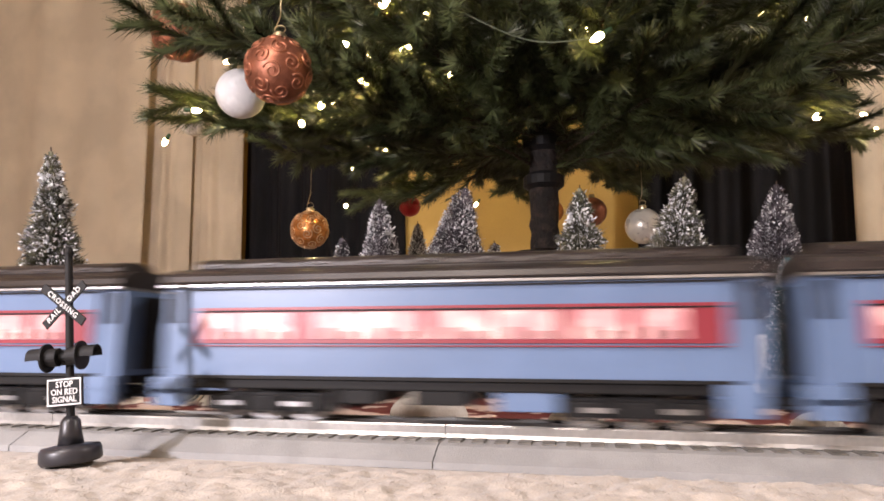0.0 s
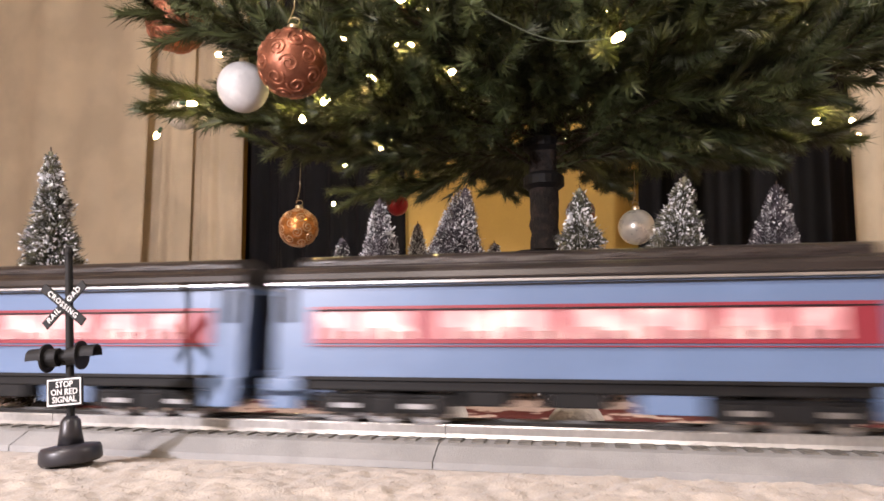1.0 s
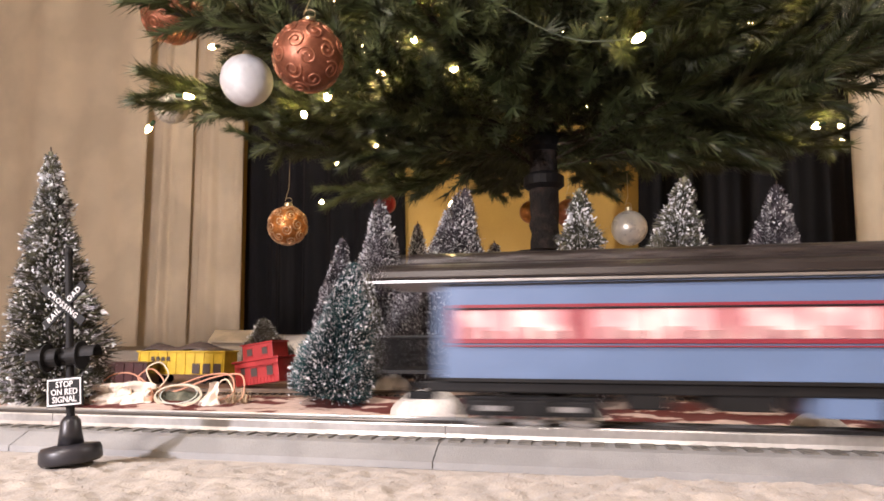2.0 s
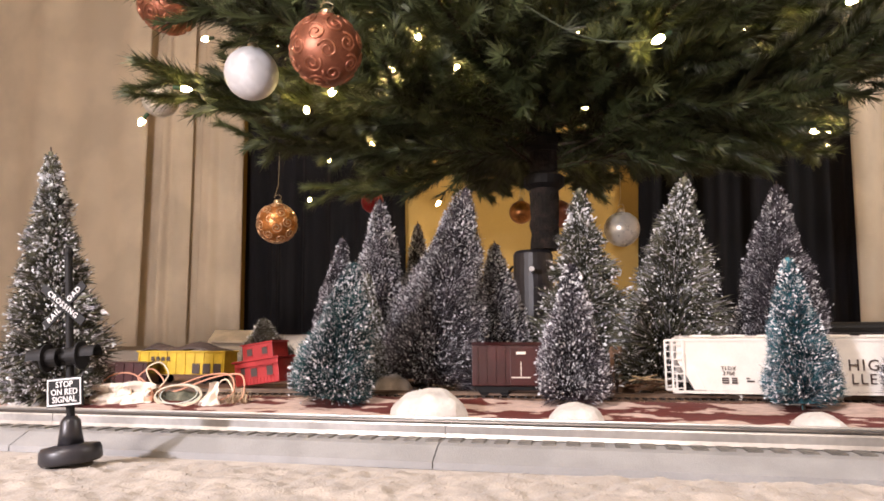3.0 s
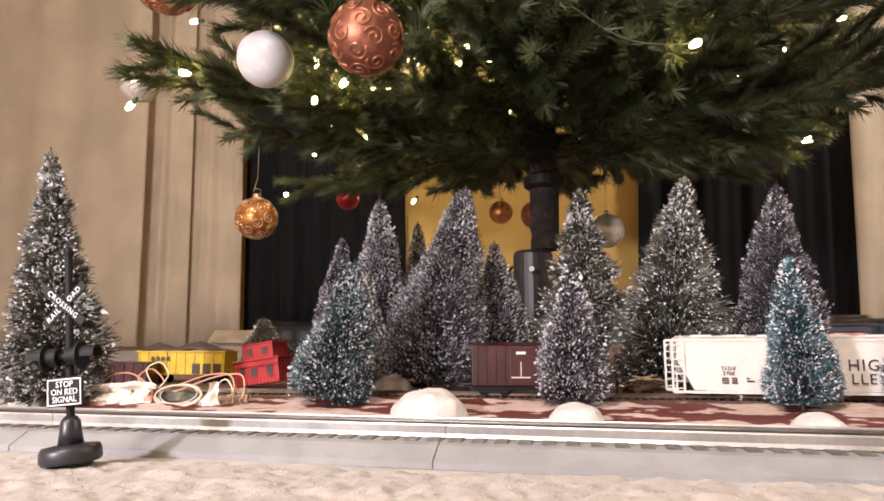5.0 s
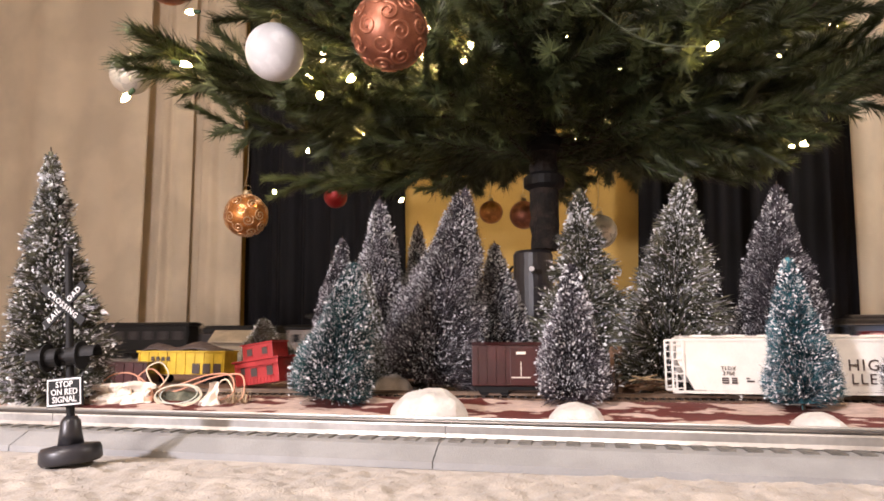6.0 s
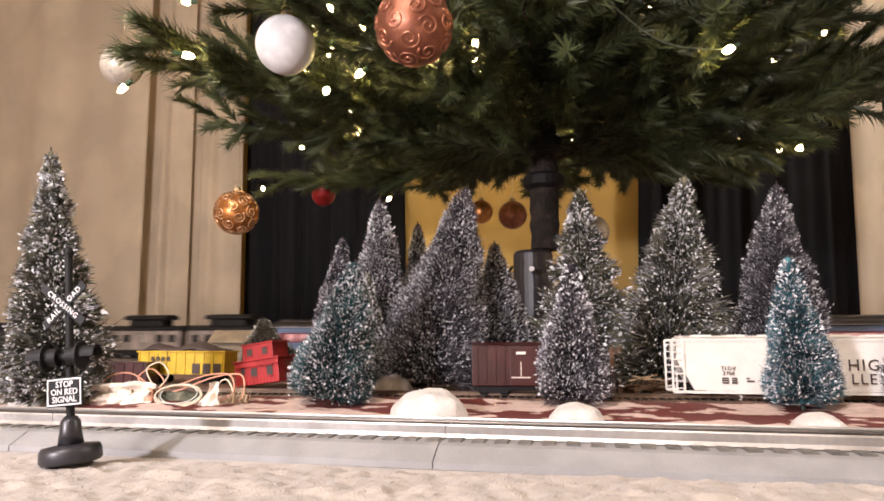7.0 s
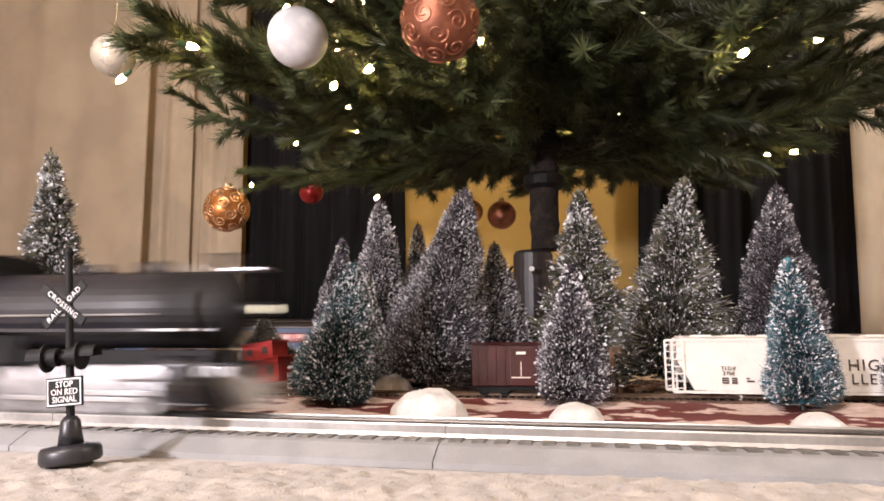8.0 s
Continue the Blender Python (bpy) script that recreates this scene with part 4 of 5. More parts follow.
def tree_skirt():
    bm = bmesh.new()
    bmesh.ops.create_grid(bm, x_segments=160, y_segments=24, size=1, matrix=Matrix.Translation((-0.1, 0.150, 0)) @ Matrix.Diagonal((0.80, 0.067, 1, 1)))
    for v in bm.verts:
        v.co.z = 0.0028 + 0.010 * min(1.0, max(0.0, (v.co.y - 0.13) / 0.075)) + 0.0035 * max(0, noise.noise(Vector((v.co.x * 22, v.co.y * 30, 0)))) + 0.0015 * max(0, noise.noise(v.co * 70))
    bmesh.ops.solidify(bm, geom=bm.faces[:], thickness=0.0015)
    bmesh.ops.recalc_face_normals(bm, faces=bm.faces)
    tagged(part("tree_skirt", bm, M_SKIRT, None, smooth=True), "crumpled red and cream patterned cloth on floor", "cloth")


tree_skirt()

SNOWY = "small snow-flecked bottle-brush tree with "
bottle_tree("bottle_brush_tree", SNOWY + "tiered dark green branches, tallest one", (-0.4358, 0.17, 0.016), (-0.4638, 0.17, 0.254), 0.041, M_DKGREEN, 7, 1500, 1)
bottle_tree("bottle_brush_tree", SNOWY + "slim dark grey bristles", (-0.2379, 0.36, 0.030), (-0.2304, 0.36, 0.191), 0.031, M_PURPLE, 0, 300, 2)
bottle_tree("bottle_brush_tree", SNOWY + "purple grey bristles", (-0.1805, 0.345, 0.024), (-0.1821, 0.345, 0.2350), 0.044, M_PURPLE, 0, 1700, 3)
bottle_tree("bottle_brush_tree", SNOWY + "narrow grey bristles", (-0.1515, 0.42, 0.030), (-0.1518, 0.42, 0.218), 0.030, M_PURPLE, 0, 1100, 4)
bottle_tree("bottle_brush_tree", SNOWY + "leaning purple grey bristles, widest one", (-0.1200, 0.325, 0.022), (-0.0780, 0.325, 0.2400), 0.058, M_PURPLE, 0, 2200, 5, bristles=48000)
bottle_tree("bottle_brush_tree", SNOWY + "purple grey bristles, short one", (-0.0421, 0.37, 0.028), (-0.0526, 0.37, 0.1825), 0.036, M_PURPLE, 0, 1300, 6)
bottle_tree("bottle_brush_tree", SNOWY + "tiered olive green branches", (0.0462, 0.38, 0.028), (0.0468, 0.38, 0.2485), 0.054, M_DKGREEN, 6, 1500, 7)
bottle_tree("bottle_brush_tree", SNOWY + "tiered full green branches", (0.1240, 0.335, 0.026), (0.1552, 0.335, 0.2465), 0.056, M_DKGREEN, 7, 1800, 8, bristles=44000)
bottle_tree("bottle_brush_tree", SNOWY + "dense dark purple bristles", (0.2441, 0.37, 0.028), (0.2574, 0.37, 0.2425), 0.050, M_PURPLE, 0, 600, 9)
bottle_tree("bottle_brush_tree", SNOWY + "bright teal bristles", (0.2028, 0.19, 0.0165), (0.1983, 0.19, 0.1365), 0.0262, M_TEAL, 0, 350, 10)
bottle_tree("bottle_brush_tree", SNOWY + "dark blue grey bristles", (0.0241, 0.19, 0.0165), (0.0254, 0.19, 0.1345), 0.0285, M_PURPLE, 0, 600, 11)
bottle_tree("bottle_brush_tree", SNOWY + "leaning dark teal bristles", (-0.1840, 0.19, 0.0155), (-0.1640, 0.19, 0.1395), 0.0345, M_DKTEAL, 0, 700, 12)
bottle_tree("bottle_brush_tree", SNOWY + "thin grey green bristles", (-0.1740, 0.290, 0.0205), (-0.1806, 0.290, 0.1400), 0.019, M_DKGREEN, 0, 300, 13)
bottle_tree("bottle_brush_tree", SNOWY + "purple bristles beside the white hopper", (0.2935, 0.20, 0.0205), (0.2970, 0.20, 0.1277), 0.022, M_PURPLE, 0, 400, 14)
bottle_tree("bottle_brush_tree", SNOWY + "grey green bristles, tiny one", (-0.3787, 0.50, 0.0250), (-0.3899, 0.50, 0.099), 0.034, M_DKGREEN, 0, 200, 15)
snow_mound(-0.0895, 0.15, 0.0305, 0.0245, 1)
snow_mound(0.0235, 0.125, 0.0212, 0.0168, 2)
snow_mound(0.1800, 0.105, 0.0178, 0.0148, 3)
snow_mound(-0.1560, 0.292, 0.0240, 0.0210, 4, 0.0100)
snow_mound(-0.445, 0.150, 0.020, 0.012, 5)


# ---- the crossing signal ----
M_SIGN = mat("white sign lettering", (0.80, 0.80, 0.80), 0.5, var=0.04, scale=60)


def crossing_signal():
    top = thing("crossing_signal", "small black toy railroad crossing signal with white lettering", "railroad signal", pose(-0.2335, -0.0670, 0.0045, 0, -5.5, 4) @ Matrix.Diagonal((0.88, 0.88, 1.0, 1.0)))
    part("base", lathe(bmesh.new(), [(0.0150, 0.0), (0.0162, 0.0015), (0.0160, 0.0060), (0.0148, 0.0080), (0.0075, 0.0088)], 48), M_BLACK, top, smooth=True)
    part("sleeve", lathe(bmesh.new(), [(0.0068, 0.0085), (0.0058, 0.0150), (0.0052, 0.0200), (0.0032, 0.0225)], 24), M_BLACK, top, smooth=True)
    pole = bmesh.new()
    cyl(pole, (0, 0, 0.02), (0, 0, 0.1050), 0.0023, 0.0021, seg=16)
    part("pole", pole, M_MATT, top)
    part("finial", lathe(bmesh.new(), [(0.0026, 0.1045), (0.0028, 0.106), (0.0016, 0.1085), (0.0004, 0.1092)], 16), M_MATT, top)
    plate = part("notice_plate", boxed(-0.0108, 0.0108, -0.0052, -0.0040, 0.0275, 0.0420, bevel=0.0003), M_MATT, top, "black notice plate")
    for x0, x1, z0, z1 in ((-0.0100, 0.0100, 0.0282, 0.0288), (-0.0100, 0.0100, 0.0407, 0.0413), (-0.0100, -0.0094, 0.0288, 0.0407), (0.0094, 0.0100, 0.0288, 0.0407)):
        part("border", boxed(x0, x1, -0.0056, -0.0052, z0, z1), M_SIGN, plate, "white border line")
    for words, z in (("STOP", 0.0384), ("ON RED", 0.0347), ("SIGNAL", 0.0310)):
        lettering("inscription", words, 0.0043, M_SIGN, pose(0, -0.0053, z, 90, 0, 0), plate)
    for words, turn in (("RAIL  ROAD", 39), ("CROSSING", -39)):
        y = -0.0040 if turn > 0 else -0.0052
        arm = part("crossbuck_arm", boxed(-0.0158, 0.0158, -0.0006, 0.0006, -0.0023, 0.0023, bevel=0.0002), M_MATT, top, "black crossbuck arm")
        arm.matrix_local = pose(0, y, 0.0785, 0, -turn, 0)
        lettering("inscription", words, 0.0040, M_SIGN, pose(0, -0.0008, 0, 90, 0, 0), arm, spacing=1.2)
    for d in (-1, 1):
        lamp = bmesh.new()
        cyl(lamp, (d * 0.0030, -0.0050, 0.0522), (d * 0.0095, -0.0050, 0.0522), 0.0046, seg=22)
        body = part("signal_lamp", lamp, M_MATT, top, "black signal lamp")
        disc = bmesh.new()
        cyl(disc, (d * 0.0096, -0.0050, 0.0522), (d * 0.0108, -0.0050, 0.0522), 0.0072, seg=26)
        part("target_disc", disc, M_MATT, body)
        hood = bmesh.new()
        for k in range(10):
            quad = []
            for xx in (d * 0.0108, d * 0.0200):
                for a in (math.pi * (-0.05 + 1.1 * k / 10), math.pi * (-0.05 + 1.1 * (k + 1) / 10)):
                    quad.append(hood.verts.new((xx, -0.0050 + 0.0047 * math.cos(a), 0.0522 + 0.0047 * math.sin(a))))
            hood.faces.new((quad[0], quad[1], quad[3], quad[2]))
        bmesh.ops.remove_doubles(hood, verts=hood.verts, dist=1e-5)
        bmesh.ops.solidify(hood, geom=hood.faces[:], thickness=0.0006)
        part("hood", hood, M_MATT, body)
    bar = bmesh.new()
    cyl(bar, (-0.0035, -0.004, 0.0522), (0.0035, -0.004, 0.0522), 0.0022, seg=10)
    box(bar, -0.0042, 0.0042, -0.004, 0.003, 0.0480, 0.0560, bevel=0.0008)
    part("lamp_bracket", bar, M_MATT, top)


crossing_signal()

# ---- the small railway inside the loop ----
M_CORK = mat("brown cork bed", (0.13, 0.075, 0.05), 0.85, var=0.3, scale=80, fine=600, bump=0.6)
M_HORAIL = mat("dull nickel rail", (0.36, 0.27, 0.21), 0.4, metal=0.9, var=0.2, scale=30)
M_HOTIE = mat("dark brown tie", (0.035, 0.022, 0.016), 0.7, var=0.3, scale=80, each=0.25)
M_YELLOW = mat("yellow plastic", (0.62, 0.42, 0.03), 0.5, var=0.1, scale=60)
M_CABRED = mat("bright red plastic", (0.38, 0.028, 0.03), 0.45, var=0.12, scale=60)
M_MAROON = mat("maroon plastic", (0.042, 0.005, 0.005), 0.35, var=0.2, scale=50, coat=0.2)
M_WOODTAN = mat("tan wood siding", (0.20, 0.155, 0.10), 0.7, var=0.2, scale=25, fine=300, stretch=(1, 1, 6))
M_ROOFTAN = mat("tan card roof", (0.24, 0.185, 0.12), 0.8, var=0.15, scale=40)
M_POST = mat("brown wood post", (0.14, 0.075, 0.04), 0.7, var=0.3, scale=30, stretch=(6, 6, 1))
M_SALMON = mat("salmon wire insulation", (0.70, 0.34, 0.22), 0.5, var=0.12, scale=60)
M_CREAMW = mat("cream wire insulation", (0.74, 0.62, 0.46), 0.5, var=0.1, scale=60)
M_PALEGRN = mat("pale grey green wire insulation", (0.52, 0.55, 0.48), 0.5, var=0.1, scale=60)
M_PAPER = mat("white paper", (0.76, 0.69, 0.60), 0.85, var=0.1, scale=30, fine=300, bump=0.3)
M_STRAW = mat("pale straw fibre", (0.62, 0.47, 0.30), 0.8, var=0.3, scale=80, spots=0.3)
M_INK = mat("dark brown lettering", (0.06, 0.04, 0.035), 0.6, var=0.1, scale=60)
HO_Y, HO_TOP = 0.245, 0.0176


def small_track():
    top = thing("small_train_track", "small two-rail toy track on brown cork bed", "train track")
    bed = extrude_x(bmesh.new(), [(HO_Y - 0.022, 0.0101), (HO_Y + 0.022, 0.0101), (HO_Y + 0.0165, 0.0134), (HO_Y - 0.0165, 0.0134)], -0.62, 0.70)
    part("cork_bed", bed, M_CORK, top)
    for s in (-1, 1):
        y = HO_Y + s * 0.0085
        part("rail", extrude_x(bmesh.new(), [(y - 0.0012, 0.0150), (y + 0.0012, 0.0150), (y + 0.0004, 0.0156), (y + 0.0006, 0.0174), (y, HO_TOP), (y - 0.0006, 0.0174), (y - 0.0004, 0.0156)], -0.62, 0.70), M_HORAIL, top, "dull metal rail")
    me = bpy.data.meshes.new("tie")
    bm = boxed(-0.0013, 0.0013, -0.0145, 0.0145, 0.0132, 0.0151)
    bm.to_mesh(me)
    bm.free()
    me.materials.append(M_HOTIE)
    for i in range(176):
        t = new("tie", me)
        t.parent, t.location = top, (-0.616 + i * 0.0075, HO_Y, 0)


small_track()


def small_truck(parent, x, y, z):
    bm = bmesh.new()
    for s in (-1, 1):
        box(bm, x - 0.013, x + 0.013, y + s * 0.0110 - 0.001, y + s * 0.0110 + 0.001, z + 0.003, z + 0.0068, bevel=0.0005)
        for k in (-0.0095, 0.0095):
            cyl(bm, (x + k, y + s * 0.0070, z + 0.0056), (x + k, y + s * 0.0095, z + 0.0056), 0.0054, seg=18)
    box(bm, x - 0.004, x + 0.004, y - 0.011, y + 0.011, z + 0.004, z + 0.0085)
    part("truck", bm, M_MATT, parent, "black small truck")


def white_hopper():
    top = thing("hopper_car", "white covered hopper car with dark lettering on small track", "toy freight car")
    x0, x1, y0, y1 = 0.1120, 0.3080, HO_Y - 0.0165, HO_Y + 0.0165
    side = bmesh.new()
    out = [(x0 + 0.0040, 0.0650), (x0 + 0.0040, 0.0480), (x0 + 0.0180, 0.0225), (x1 - 0.0180, 0.0225), (x1 - 0.0040, 0.0480), (x1 - 0.0040, 0.0650)]
    a = [side.verts.new((x, y0 + 0.001, z)) for x, z in out]
    b = [side.verts.new((x, y1 - 0.001, z)) for x, z in out]
    for i in range(len(a)):
        j = (i + 1) % len(a)
        side.faces.new((a[i], a[j], b[j], b[i]))
    side.faces.new(a)
    side.faces.new(b[::-1])
    bmesh.ops.recalc_face_normals(side, faces=side.faces)
    part("body", side, M_WHITE, top)
    for s, y in ((-1, y0), (1, y1)):
        a0, a1 = sorted((y, y - s * 0.0009))
        sp = bmesh.new()
        shape = [(x0 + 0.0120, 0.0640), (x0 + 0.0120, 0.0560), (x0 + 0.0270, 0.0222), (x1 - 0.0270, 0.0222), (x1 - 0.0120, 0.0560), (x1 - 0.0120, 0.0640)]
        va = [sp.verts.new((x, a0, z)) for x, z in shape]
        vb = [sp.verts.new((x, a1, z)) for x, z in shape]
        for i in range(6):
            sp.faces.new((va[i], va[(i + 1) % 6], vb[(i + 1) % 6], vb[i]))
        sp.faces.new(va)
        sp.faces.new(vb[::-1])
        bmesh.ops.recalc_face_normals(sp, faces=sp.faces)
        part("side_panel", sp, M_WHITE, top, "smooth white side panel")
        part("sill", boxed(x0, x1, a0, a1 + 0.0004, 0.0196, 0.0220), M_WHITE, top)
        part("top_chord", boxed(x0, x1, a0 - 0.0003, a1, 0.0642, 0.0662), M_WHITE, top)
        for end in (x0, x1):
            lad = bmesh.new()
            d = 0.0008
            for px in (end, end + (0.0095 if end == x0 else -0.0095)):
                box(lad, px - d, px + d, y - d, y + d, 0.0205, 0.0655)
            for k in range(7):
                box(lad, min(end, px), max(end, px), y - 0.0005, y + 0.0005, 0.0235 + k * 0.0062, 0.0245 + k * 0.0062)
            part("ladder", lad, M_WHITE, top, "white end ladder")
    part("roof", extrude_x(bmesh.new(), [(y0 + 0.001, 0.0655), (y1 - 0.001, 0.0655), (y1 - 0.004, 0.0672), (HO_Y, 0.0682), (y0 + 0.004, 0.0672)], x0 + 0.006, x1 - 0.006), M_WHITE, top)
    for k in range(6):
        part("hatch", boxed(x0 + 0.020 + k * 0.0285, x0 + 0.036 + k * 0.0285, HO_Y - 0.006, HO_Y + 0.006, 0.0680, 0.0700, bevel=0.0005), M_WHITE, top)
    walk_w = boxed(x0 + 0.004, x1 - 0.004, y0 + 0.0015, y0 + 0.0055, 0.0684, 0.0690)
    part("roof_walk", walk_w, M_WHITE, top)
    for k in range(3):
        part("hopper_bay", lathe(bmesh.new(), [(0.008, 0.0125), (0.0150, 0.0234)], 4, (x0 + 0.058 + k * 0.040, HO_Y, 0)), M_WHITE, top)
    for x in (x0 + 0.024, x1 - 0.024):
        small_truck(top, x, HO_Y, HO_TOP)
    yy = y0 - 0.0011
    for words, x, z, size in (("TLDX", 0.1580, 0.0412, 0.0044), ("2700", 0.1580, 0.0368, 0.0044), ("HIG", 0.2655, 0.0440, 0.0135), ("LLE", 0.2650, 0.0325, 0.0125)):
        lettering("inscription", words, size, M_INK, pose(x, yy, z, 90, 0, 0), top, "dark brown lettering", spacing=1.15)
    for x, z, w in ((0.1550, 0.0328, 0.0055), (0.1625, 0.0328, 0.0045), (0.1550, 0.0309, 0.0055), (0.1625, 0.0309, 0.0045), (0.1550, 0.0290, 0.0055), (0.1625, 0.0290, 0.0045), (0.1735, 0.0328, 0.0030), (0.1755, 0.0305, 0.0060), (0.1882, 0.0250, 0.0045)):
        part("small_print", boxed(x - w / 2, x + w / 2, yy - 0.0002, yy, z - 0.0006, z + 0.0006), M_INK, top, "bars of dark small print")


white_hopper()


def maroon_boxcar():
    top = thing("boxcar", "glossy maroon toy boxcar with pale emblem", "toy freight car")
    x0, x1, y0, y1 = -0.0640, 0.0500, HO_Y - 0.0160, HO_Y + 0.0160
    part("body", boxed(x0, x1, y0, y1, 0.0240, 0.0610, bevel=0.0008), M_MAROON, top)
    part("roof", extrude_x(bmesh.new(), [(y0 - 0.001, 0.0606), (y1 + 0.001, 0.0606), (HO_Y, 0.0635)], x0 - 0.001, x1 + 0.001), M_MAROON, top)
    for k in range(14):
        x = x0 + 0.005 + k * 0.0083
        part("rib", boxed(x - 0.0006, x + 0.0006, y0 - 0.0008, y0, 0.0250, 0.0600), M_MAROON, top)
    part("door", boxed(-0.0290, -0.0030, y0 - 0.0016, y0 - 0.0009, 0.0250, 0.0590, bevel=0.0003), M_MAROON, top)
    part("emblem", boxed(-0.0235, -0.0150, y0 - 0.0020, y0 - 0.0017, 0.0525, 0.0550), M_PAPER, top, "pale rectangular emblem")
    part("stripe", boxed(-0.0197, -0.0189, y0 - 0.0020, y0 - 0.0017, 0.0330, 0.0460), M_PAPER, top, "pale vertical line")
    part("stripe", boxed(-0.0280, -0.0110, y0 - 0.0020, y0 - 0.0017, 0.0315, 0.0325), M_PAPER, top, "pale line")
    part("underframe", boxed(x0 + 0.002, x1 - 0.002, y0 + 0.003, y1 - 0.003, 0.0205, 0.0239), M_MATT, top)
    for x in (x0 + 0.020, x1 - 0.020):
        small_truck(top, x, HO_Y, HO_TOP - 0.003)


maroon_boxcar()


def yellow_hopper():
    top = thing("hopper_car", "yellow open hopper car heaped with dark coal", "toy freight car", pose(-0.4630, 0.437, 0.0101, 0, 0, -3))
    part("body", boxed(-0.0625, 0.0625, -0.0160, 0.0160, 0.0120, 0.0400, bevel=0.0006), M_YELLOW, top)
    for k in range(10):
        x = -0.0600 + k * 0.0133
        part("rib", boxed(x - 0.0008, x + 0.0008, -0.0172, -0.0160, 0.0120, 0.0395), M_YELLOW, top)
    part("rim", boxed(-0.0640, 0.0640, -0.0176, 0.0176, 0.0400, 0.0420, bevel=0.0004), M_YELLOW, top)
    for k in range(4):
        part("emblem", boxed(-0.0420 + k * 0.0075, -0.0372 + k * 0.0075, -0.0178, -0.0174, 0.0290, 0.0345), M_INK, top, "dark lettering bar")
    # dark plates on the closed side paint the shadow inside open bays
    for x0 in (0.0180, 0.0330, 0.0480):
        part("bay", boxed(x0, x0 + 0.0105, -0.0178, -0.0173, 0.0130, 0.0260), M_INK, top, "dark plate painted as shade in a bay")
    coal = bmesh.new()
    bmesh.ops.create_grid(coal, x_segments=40, y_segments=10, size=1, matrix=Matrix.Translation((0, 0, 0.0415)) @ Matrix.Diagonal((0.060, 0.015, 1, 1)))
    for v in coal.verts:
        w = v.co.y / 0.015
        v.co.z += 0.0125 * (1 - 0.6 * w * w) * (0.7 + 0.3 * math.sin(v.co.x * 95)) * (1 - (v.co.x / 0.062) ** 6) + 0.0012 * noise.noise(v.co * 300)
    bmesh.ops.solidify(coal, geom=coal.faces[:], thickness=0.002)
    part("coal", coal, M_INK, top, "dark brown coal load")
    for x in (-0.040, 0.040):
        small_truck(top, x, 0, 0)


yellow_hopper()


def red_caboose():
    top = thing("caboose", "bright red toy caboose with a raised cupola", "toy freight car", pose(-0.3215, 0.372, 0.0094, 0, -8, -14))
    part("body", boxed(-0.0340, 0.0285, -0.0160, 0.0160, 0.0060, 0.0330, bevel=0.0006), M_CABRED, top)
    part("roof", boxed(-0.0365, 0.0310, -0.0180, 0.0180, 0.0331, 0.0352, bevel=0.0006), M_CABRED, top)
    part("cupola", boxed(-0.0215, 0.0215, -0.0150, 0.0150, 0.0353, 0.0520, bevel=0.0006), M_CABRED, top)
    part("cupola_roof", boxed(-0.0235, 0.0235, -0.0165, 0.0165, 0.0521, 0.0536, bevel=0.0004), M_CABRED, top)
    # no holes in the body: dark plates paint the shade inside the windows
    for x, z, w, h, y in ((-0.0110, 0.0435, 0.0075, 0.0080, -0.0152), (0.0105, 0.0435, 0.0075, 0.0080, -0.0152), (0.0165, 0.0200, 0.0085, 0.0110, -0.0162), (-0.0060, 0.0200, 0.0090, 0.0100, -0.0162), (-0.0220, 0.0225, 0.0060, 0.0080, -0.0162)):
        win = part("window", boxed(x - w / 2, x + w / 2, y - 0.0002, y + 0.0001, z - h / 2, z + h / 2), M_INK, top, "dark plate painted as a shaded window opening")
        for f in ((x - w / 2 - 0.001, x + w / 2 + 0.001, z + h / 2, z + h / 2 + 0.001), (x - w / 2 - 0.001, x + w / 2 + 0.001, z - h / 2 - 0.001, z - h / 2)):
            part("frame", boxed(f[0], f[1], y - 0.0012, y, f[2], f[3]), M_CABRED, win)
    for k in range(12):
        x = -0.0270 + k * 0.0049
        part("plank_line", boxed(x, x + 0.0007, -0.0166, -0.0160, 0.0065, 0.0130), M_CABRED, top)
    part("step", boxed(-0.0300, 0.0300, -0.0185, -0.0150, 0.0270, 0.0285), M_CABRED, top)


red_caboose()


def gondola():
    top = thing("gondola_car", "dark maroon low gondola car on the board", "toy freight car", pose(-0.545, 0.400, 0.0101, 0, 0, 2))
    part("body", boxed(-0.0560, 0.0560, -0.0150, 0.0150, 0.0030, 0.0270, bevel=0.0008), M_MAROON, top)
    part("rim", boxed(-0.0575, 0.0575, -0.0162, 0.0162, 0.0271, 0.0285), M_MAROON, top)
    for k in range(9):
        x = -0.0500 + k * 0.0125
        part("rib", boxed(x - 0.0007, x + 0.0007, -0.0160, -0.0150, 0.0035, 0.0265), M_MAROON, top)


gondola()


def tan_house():
    top = thing("model_house", "small tan model house with plank siding", "model house", pose(-0.455, 0.585, 0.0101, 0, 0, 10))
    part("wall", boxed(-0.0420, 0.0420, -0.0250, 0.0250, 0.0, 0.0530), M_WOODTAN, top)
    for k in range(10):
        z = 0.003 + k * 0.0050
        part("siding_board", boxed(-0.0430, 0.0430, -0.0266, -0.0252, z, z + 0.0043), M_WOODTAN, top)
    roof = bmesh.new()
    extrude_x(roof, [(-0.0320, 0.0520), (0.0, 0.0690), (0.0320, 0.0520), (0.0320, 0.0545), (0.0, 0.0715), (-0.0320, 0.0545)], -0.0460, 0.0460)
    part("roof", roof, M_ROOFTAN, top)


tan_house()


